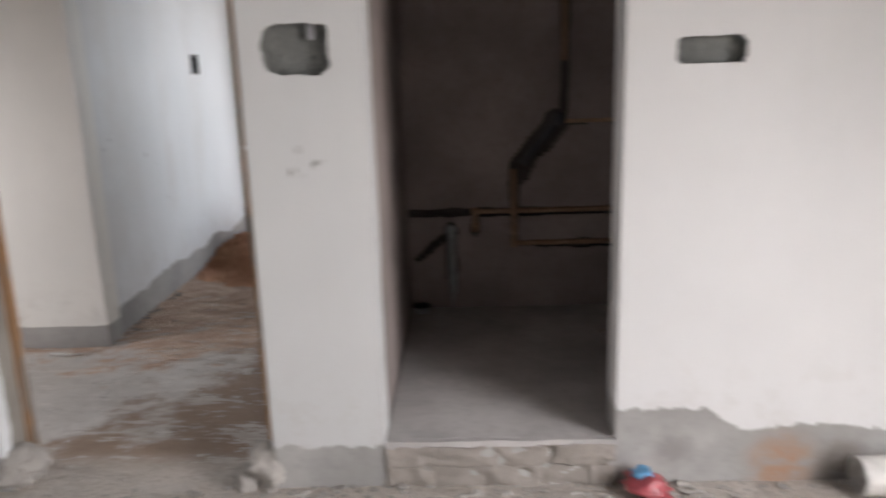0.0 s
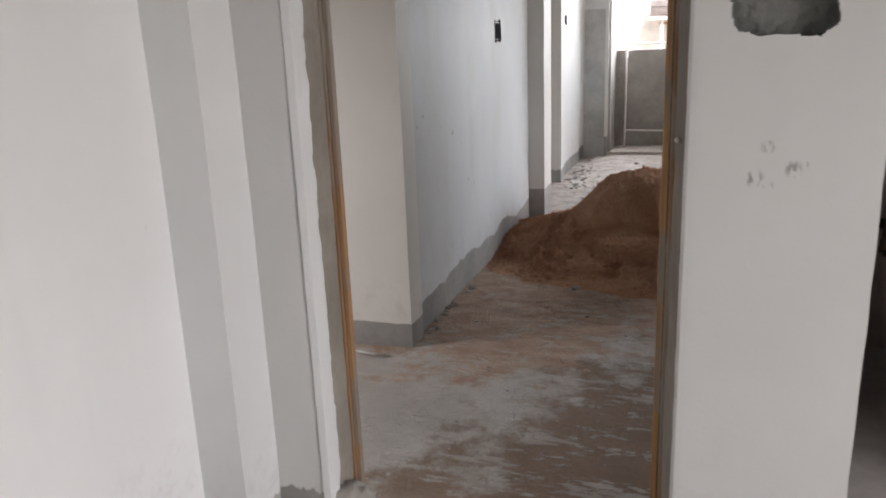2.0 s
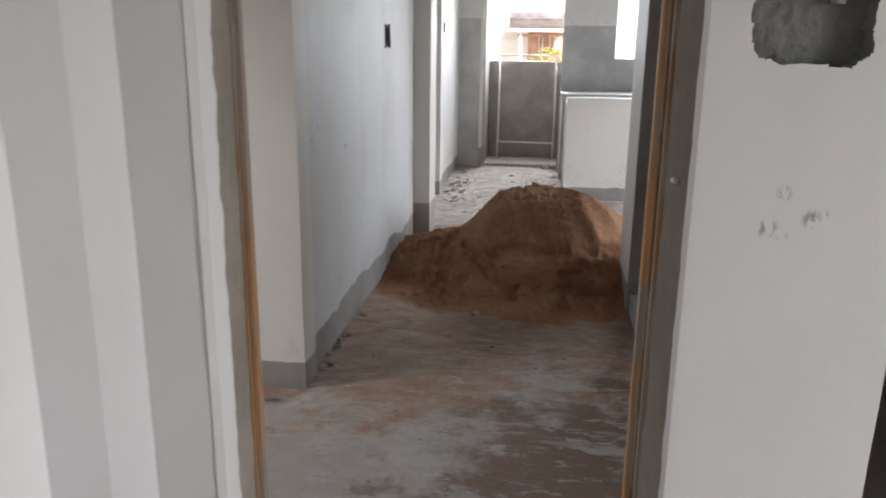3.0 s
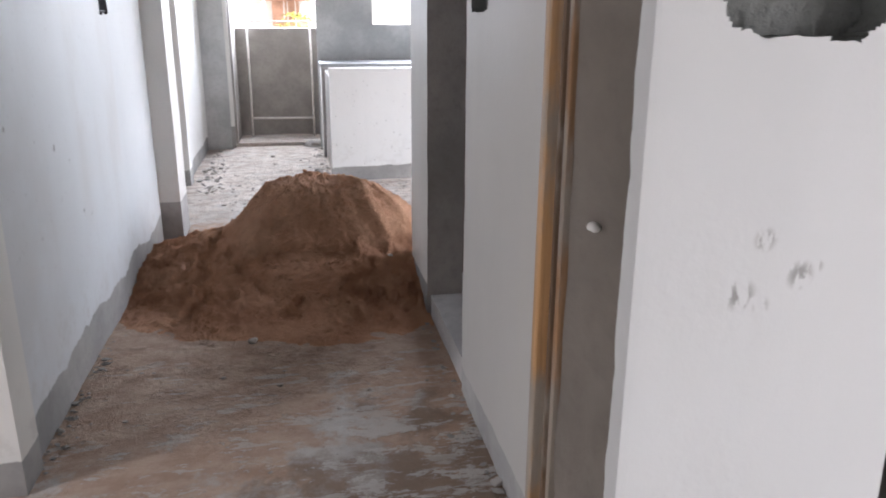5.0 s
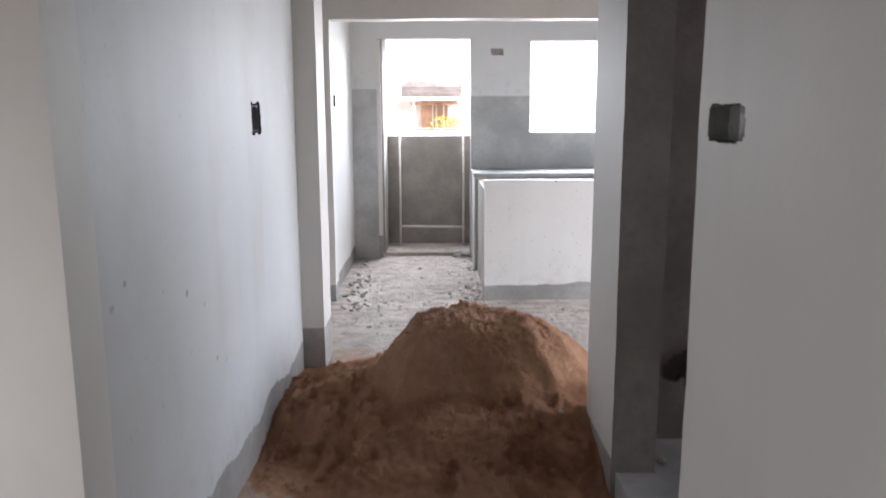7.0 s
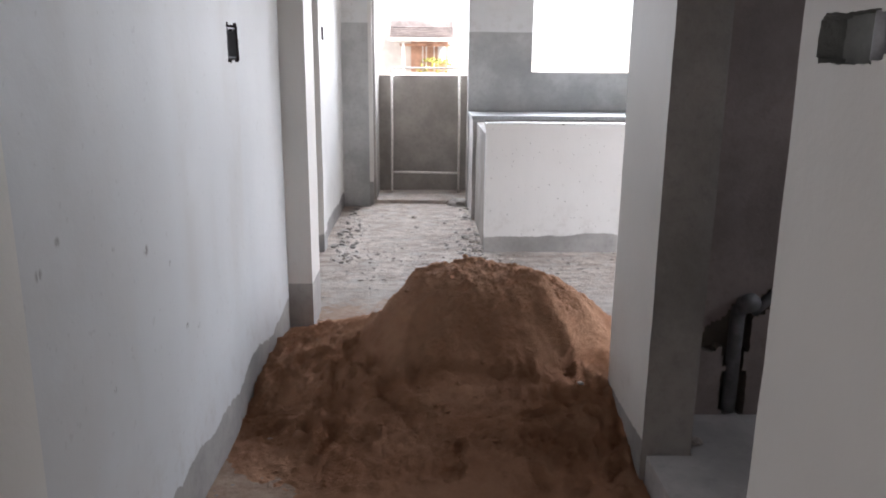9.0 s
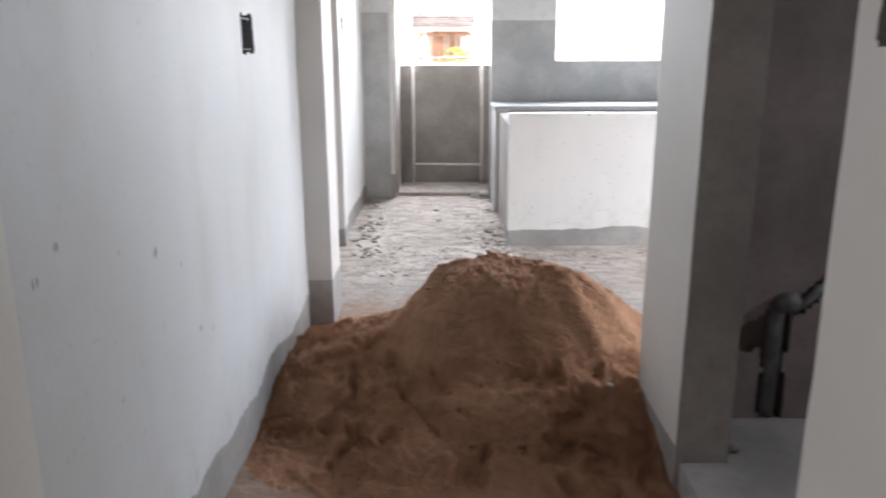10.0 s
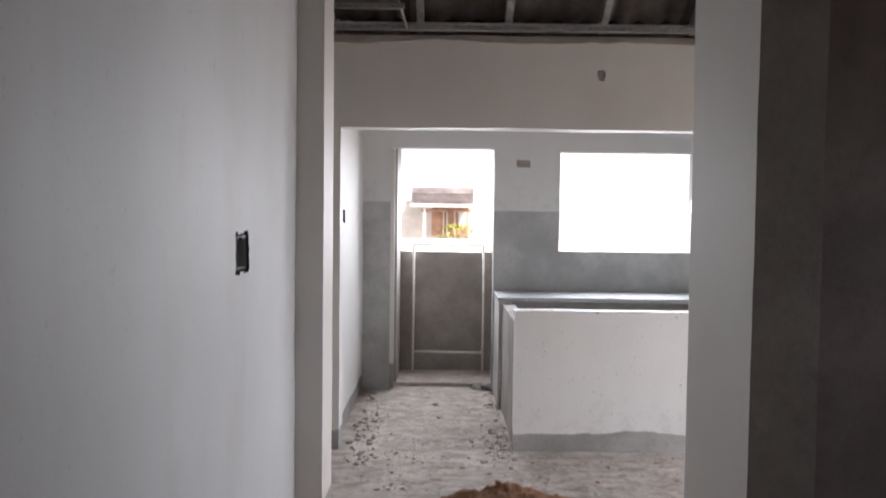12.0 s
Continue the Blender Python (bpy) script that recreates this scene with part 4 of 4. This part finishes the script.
vent = base("drain_pipe", "grey plastic waste pipe stub in an open chase", "pipe", at=(0.272, y, 0.28))
part("pipe_run", tube_bm([(0, 0.005, -0.12), (0, 0.005, 0.27), (0, -0.055, 0.29)], 0.022, bend=0.03), PVC_GREY, vent)
part("collar", tube_bm([(0, -0.035, 0.288), (0, -0.062, 0.29)], 0.028), PVC_GREY, vent)
PVC_DARK = plain("dark_grey_pvc", (0.06, 0.06, 0.065), 0.5)
waste = base("drain_pipe", "dark grey waste elbow in a diagonal wall chase", "pipe", at=(0.80, y, 1.09))
part("pipe_run", tube_bm([(-0.17, 0.01, -0.21), (0, 0.005, 0), (0, -0.06, 0.01)], 0.024, bend=0.03), PVC_DARK, waste)
part("collar", tube_bm([(0, -0.03, 0.008), (0, -0.066, 0.012)], 0.032), PVC_DARK, waste)
part("pipe_run", tube_bm([(0.02, 0.0, -0.004), (1.08, 0.0, -0.004)], 0.011), PVC_BROWN, waste)
floor_stub = base("drain_pipe", "capped floor drain stub in the bathroom corner", "pipe", at=(0.115, 3.70, 0.16))
part("pipe_run", tube_bm([(0, 0, -0.02), (0, 0, 0.03)], 0.04), PVC_GREY, floor_stub)
part("cap", tube_bm([(0, 0, 0.03), (0, 0, 0.036)], 0.043), BLACK_BOX, floor_stub)
clod(0.95, 3.35, 0.018, STONE_DARK, "dark clod on the bathroom floor", seed=9, z=0.16)
# Grey PVC with the dim bathroom's shade put into its colour.
PVC_GREY_SHADED = plain("shaded_grey_pvc", (0.19, 0.19, 0.195), 0.5)
second = base("drain_pipe", "grey plastic drain elbow in a chased wall", "pipe", at=(0.30, 5.215, 0.11))
part("pipe_run", tube_bm([(0, 0.005, 0.0), (0, 0.005, 0.40), (0.01, -0.06, 0.44)], 0.026, bend=0.04), PVC_GREY_SHADED, second)
part("collar", tube_bm([(0.008, -0.03, 0.425), (0.012, -0.075, 0.447)], 0.034), PVC_GREY_SHADED, second)
part("pipe_run", tube_bm([(0.05, 0.005, 0.38), (0.16, 0.005, 0.48)], 0.02), PVC_GREY_SHADED, second)
clod(0.10, 4.98, 0.022, STONE_DARK, "dark clod on the bathroom floor", seed=11, z=0.103)

# ---------- electrical boxes ----------
box = base("electrical_box", "dark plastic switch box set in the corridor wall", "switch box", at=(-1.535, 5.505, 1.42))
bm = box_bm(-0.045, 0.006, -0.064, 0.064, -0.056, 0.056, 0.006)
bm.faces.ensure_lookup_table()
front = max(bm.faces, key=lambda f: f.calc_center_median().x)
bmesh.ops.inset_region(bm, faces=[front], thickness=0.006)
for v in front.verts:
    v.co.x -= 0.038
part("body", bm, BLACK_BOX, box)
for k in (-0.03, 0.03):
    part("lug", box_bm(-0.012, 0.003, k - 0.006, k + 0.006, 0.04, 0.05, 0.002), BLACK_BOX, box)
pipe = base("electrical_conduit", "grey conduit end inside a chiselled wall hole", "conduit", at=(-0.075, 3.92, 1.40))
part("tube", tube_bm([(0, 0, -0.02), (0, 0, 0.06)], 0.016), CONDUIT, pipe)
pipe2 = base("electrical_conduit", "grey conduit end inside a chiselled wall hole", "conduit", at=(-0.10, 2.365, 1.45))
part("tube", tube_bm([(0, 0, 0.0), (0, 0, 0.05)], 0.012), CONDUIT, pipe2)

# ---------- litter in the entry room ----------
bag = base("plastic_bag", "crumpled red plastic bag with a blue patch on the floor", "bag", at=(0.90, 2.26, 0.0))
bm = lump_bm(0.062, 2, 0.5, 0.7, 3)
for v in bm.verts:
    v.co += noise.noise_vector(v.co * 40) * 0.014 + Vector((0, 0, 0.032))
part("film", bm, BAG_RED, bag)
bm = lump_bm(0.03, 5, 0.5, 0.6, 3)
for v in bm.verts:
    v.co += Vector((-0.012, 0.005, 0.078))
part("knot", bm, BAG_BLUE, bag)
tube = base("drain_pipe", "length of dusty white plastic drain pipe lying by the wall", "pipe", at=(1.56, 2.245, 0.066))
bm = bmesh.new()
prof = [(0.058, 0.0), (0.062, 0.0), (0.062, 0.9), (0.058, 0.9)]
ringset = [[bm.verts.new((px, r * math.cos(2 * math.pi * k / 28), r * math.sin(2 * math.pi * k / 28))) for k in range(28)] for r, px in prof]
for a, b in zip(ringset, ringset[1:] + ringset[:1]):
    for k in range(28):
        bm.faces.new((a[k], a[(k + 1) % 28], b[(k + 1) % 28], b[k]))
bmesh.ops.recalc_face_normals(bm, faces=bm.faces[:])
part("tube", bm, PVC_WHITE, tube)
thing("plastic_strip", tube_bm([(0, 0, 0.006), (0.08, -0.008, 0.007), (0.17, 0.006, 0.006)], 0.006, 8), PVC_WHITE, "thin white plastic offcut on the corridor floor", "offcut", m=pose(-1.75, 3.60, 0.008, 0, 0, -6))

# ---------- kitchen counter ----------
counter = base("kitchen_counter", "white painted masonry kitchen counter without its top", "counter", at=(-0.40, 8.0, 0))


def rough_box(x0, x1, y0, y1, z0, z1, wave=0.003, gap=0.1, round_top=0.0):
    bm = box_bm(x0, x1, y0, y1, z0, z1, 0)
    if round_top:
        es = [e for e in bm.edges if all(v.co.z > z1 - 1e-5 for v in e.verts)]
        bmesh.ops.bevel(bm, geom=es, offset=round_top, segments=4, affect="EDGES", profile=0.5)
    long = [e for e in bm.edges if e.calc_length() > gap * 1.5]
    bmesh.ops.subdivide_edges(bm, edges=long, cuts=8, use_grid_fill=True)
    for v in bm.verts:
        v.co += noise.noise_vector(v.co * 2.7) * wave + noise.noise_vector(v.co * 11) * wave * 0.5
    return bm


o = Vector((-0.40, 8.0, 0))


def shifted(bm, by):
    bmesh.ops.translate(bm, verts=bm.verts[:], vec=by)
    return bm


part("front_wall", shifted(rough_box(-0.40, 2.19, 8.0, 8.11, -0.03, 0.892), -o), PAINT_COUNTER, counter)
part("top_edge", shifted(rough_box(-0.405, 2.19, 7.99, 8.12, 0.893, 0.930, 0.003, 0.1, 0.012), -o), PAINT_COUNTER, counter, "rounded plaster edge")
part("side_wall", shifted(rough_box(-0.398, -0.30, 8.112, 9.14, -0.03, 0.84), -o), CEMENT, counter, "bare cement side wall")
bench = base("kitchen_worktop", "dusty pale stone worktop on a masonry support", "worktop", at=(-0.43, 9.15, 0))
o = Vector((-0.43, 9.15, 0))
part("slab", shifted(rough_box(-0.436, 2.19, 9.148, 9.70, 0.862, 0.892, 0.001), -o), GRANITE, bench)
part("support", shifted(rough_box(-0.428, -0.32, 9.155, 9.698, -0.03, 0.8615), -o), CEMENT_PALE, bench, "pale cement support wall")
part("front_panel", shifted(rough_box(-0.318, 2.19, 9.60, 9.69, 0.0, 0.8615), -o), CEMENT, bench)

# ---------- rod stand in the laundry porch ----------
stand = base("rod_stand", "thin splashed steel rod stand leaning in the laundry doorway", "stand", at=(-0.83, 10.30, 0.035))
for x in (-0.335, 0.335):
    part("post", tube_bm([(x, -0.02, 0), (x + 0.004, 0.02, 0.6), (x, 0.06, 1.225)], 0.0115, 8), ROD, stand)
    for z, s in ((0.20, 0.022), (0.92, 0.016), (0.45, 0.013)) if x > 0 else ((0.2, 0.015), (0.7, 0.012)):
        bm = lump_bm(s, z * 9 + x, 1.0, 0.5)
        bmesh.ops.translate(bm, verts=bm.verts[:], vec=(x, 0.0 + z * 0.05, z))
        part("mortar_splash", bm, RUBBLE, stand)
part("crossbar", tube_bm([(-0.335, -0.005, 0.205), (0.335, -0.005, 0.198)], 0.0115, 8), ROD, stand)
part("crossbar", tube_bm([(-0.335, 0.062, 1.228), (0.335, 0.062, 1.228)], 0.009, 8), ROD, stand)
thing("mortar_lump", lump_bm(0.11, 8, 0.5, 0.5, 3), RUBBLE, "lump of set mortar in the laundry doorway", "mortar", "mortar lumps", m=pose(-0.48, 9.80, 0.01))

# ---------- steel roof structure over the living room ----------
LOW, SLOPE = 2.80, 0.62


def channel(length, height, width, thick=0.004):
    """A folded steel channel along y."""
    bm = bmesh.new()
    pts = [(width, 0), (0, 0), (0, height), (width, height), (width, height - thick), (thick, height - thick), (thick, thick), (width, thick)]
    ends = [[bm.verts.new((px, yy, pz)) for px, pz in pts] for yy in (0, length)]
    n = len(pts)
    for k in range(n):
        bm.faces.new((ends[0][k], ends[0][(k + 1) % n], ends[1][(k + 1) % n], ends[1][k]))
    bm.faces.new(ends[0][::-1])
    bm.faces.new(ends[1])
    bmesh.ops.recalc_face_normals(bm, faces=bm.faces[:])
    return bm


tilt = -math.degrees(math.atan(SLOPE))
for x in (-2.2, -1.60, -1.02, -0.45, 0.16, 0.75, 1.35, 1.95, 2.55):
    thing("steel_rafter", channel(2.6, 0.075, 0.045), STEEL, "grey folded steel rafter below the roof", "rafter", "steel rafters",
          m=pose(x, 8.08, LOW - 0.075, 0, 0, 180) @ pose(0, 0, 0, -tilt))
for yy, zz in ((7.93, 2.715), (7.72, 2.88), (7.2, 3.20)):
    thing("steel_purlin", channel(5.4, 0.045, 0.04), STEEL, "grey steel purlin across the rafters", "purlin", "steel purlins", m=pose(-2.4, yy, zz, 0, 0, -90))
thing("steel_brace", channel(0.62, 0.03, 0.03), STEEL, "grey steel brace below the roof", "brace", m=pose(-1.75, 7.75, 2.80, 0, 0, -90))
thing("steel_brace", tube_bm([(0, 0, 0), (0.07, 0.18, -0.19)], 0.009, 8), STEEL, "thin slanting steel tie below the roof", "brace", m=pose(-1.19, 7.73, 2.905))
bm = bmesh.new()
rows = []
for xx in steps(-1.75, 2.2, 0.03):
    low = 2.668 + 0.03 * noise.noise(Vector((xx * 1.7, 3, 0))) + 0.010 * noise.noise(Vector((xx * 9, 1, 0)))
    rows.append([bm.verts.new((xx, yy, zz)) for yy, zz in ((7.998, low - 0.004), (7.982, low), (7.978, 2.70), (7.998, 2.702))])
for a, b in zip(rows, rows[1:]):
    for k in range(3):
        bm.faces.new((a[k], a[k + 1], b[k + 1], b[k]))
bmesh.ops.recalc_face_normals(bm, faces=bm.faces[:])
thing("trim_1", bm, CEMENT_REVEAL, "ragged mortar bed along the top of the beam", "mortar", kind="structure")
thing("trim_2", rough_box(-1.346, -1.308, 9.697, 9.716, 0.02, 2.12, 0.002), PAINT_PILLAR, "white plaster corner strip at the laundry doorway", "trim", kind="structure")
bm = bmesh.new()
grid = []
for k in range(2):
    yy, zz = ((8.16, LOW + 0.03), (5.2, LOW + 0.03 + SLOPE * 2.96))[k]
    grid.append([bm.verts.new((xx, yy, zz + 0.022 * math.sin(xx * 2 * math.pi / 0.177))) for xx in steps(-3.3, 3.6, 0.03)])
for i in range(len(grid[0]) - 1):
    bm.faces.new((grid[0][i], grid[0][i + 1], grid[1][i + 1], grid[1][i]))
bmesh.ops.solidify(bm, geom=bm.faces[:], thickness=0.008)
thing("roof", bm, ROOF_SHEET, "dark corrugated roof sheets", "roof", kind="structure")
thing("ceiling_2", box_bm(-3.4, 3.7, 8.13, 9.855, 2.705, 2.80, 0), ROOF_SHEET, "dark underside of the kitchen roof", "ceiling", kind="structure")

# ---------- outside ----------
GROUND = plain("yard_earth", (0.42, 0.36, 0.30), 0.95, 0, 0.6, 0.3, 0.02)
bm = bmesh.new()
bmesh.ops.create_grid(bm, x_segments=40, y_segments=40, size=400)
bmesh.ops.translate(bm, verts=bm.verts[:], vec=(0, 0, -0.35))
thing("ground", bm, GROUND, "bare earth yard", "ground", kind="structure")
HOUSE_BRICK = plain("orange_brickwork", (0.42, 0.25, 0.17), 0.9, 0, 3, 0.3, 0.01)
TILE = plain("weathered_roof_tile", (0.24, 0.21, 0.20), 0.9, 0, 2, 0.35, 0.01)
PALE_WALL = plain("pale_house_render", (0.62, 0.58, 0.52), 0.9, 0, 2, 0.12, 0.004)
PALE_GLASS = plain("curtained_house_window", (0.5, 0.5, 0.5), 0.2)
house = base("neighbour_house", "pale house with an orange brick porch and tiled roof", "house", at=(-0.93, 24, -0.35))
part("wall", box_bm(-3.4, 2.6, 0.9, 5, 0, 2.3, 0.02), PALE_WALL, house)
part("porch_wall", box_bm(-0.31, 0.74, 0.78, 0.897, 1.3, 2.12, 0.01), HOUSE_BRICK, house, "orange brick porch wall")
for k in range(9):
    part("roof_course", box_bm(-0.88, 0.86, -0.35 + k * 0.16, -0.35 + k * 0.16 + 0.19, 2.18 + k * 0.06, 2.21 + k * 0.06, 0.008), TILE, house)
part("fascia", box_bm(-0.88, 0.86, -0.38, -0.352, 2.10, 2.185, 0.006), PALE_WALL, house)
for xx in (-0.5, 0.8):
    part("post", box_bm(xx - 0.04, xx + 0.04, -0.28, -0.20, 0, 2.12, 0.008), PALE_WALL, house)
win = part("window", box_bm(0.44, 0.66, 0.735, 0.776, 1.55, 2.0, 0.006), PALE_WALL, house)
part("pane", box_bm(0.47, 0.63, 0.726, 0.733, 1.58, 1.97, 0), PALE_GLASS, win)
for xx in (0.02, 0.12, 0.34):
    part("porch_bar", box_bm(xx - 0.018, xx + 0.018, 0.70, 0.74, 1.3, 2.02, 0.004), PALE_WALL, house, "pale porch bar")
part("wall_plate", box_bm(-0.88, 0.86, 0.60, 0.72, 2.20, 2.66, 0.01), TILE, house, "weathered gable boarding under the roof")
part("beam", box_bm(-0.6, 0.85, 0.2, 0.28, 1.98, 2.05, 0.01), HOUSE_BRICK, house)
thing("garden_wall", box_bm(-6, 6, 20.4, 20.55, -0.36, 1.0, 0.01), PALE_WALL, "pale rendered garden wall beyond the yard", "garden wall")

LEAF = plain("yellow_green_leaf", (0.30, 0.31, 0.05), 0.7, 0, 5, 0.4)
BARK = plain("bark", (0.10, 0.075, 0.05), 0.9)
bush = base("shrub", "yellow-green leafy shrub in the yard", "shrub", at=(-0.55, 21.2, -0.35))
part("trunk", tube_bm([(0, 0, 0), (0.03, 0, 0.7), (0.0, 0.05, 1.3)], 0.03, 8), BARK, bush)
rnd = random.Random(5)
crown = bmesh.new()
for _ in range(420):
    a, r, z = rnd.uniform(0, 6.28), rnd.random() ** 0.6 * 0.5, rnd.uniform(0.8, 1.65)
    r *= 1.0 - abs(z - 1.2) * 0.9
    c = Vector((r * math.cos(a) * 1.2, r * math.sin(a), z))
    u = Vector((rnd.uniform(-1, 1), rnd.uniform(-1, 1), rnd.uniform(-0.6, 0.9))).normalized() * rnd.uniform(0.05, 0.11)
    w = u.cross(Vector((rnd.uniform(-1, 1), rnd.uniform(-1, 1), 1))).normalized() * 0.028
    vs = [crown.verts.new(c + k) for k in (Vector((0, 0, 0)), u * 0.5 + w, u, u * 0.5 - w)]
    crown.faces.new(vs)
part("crown", crown, LEAF, bush)
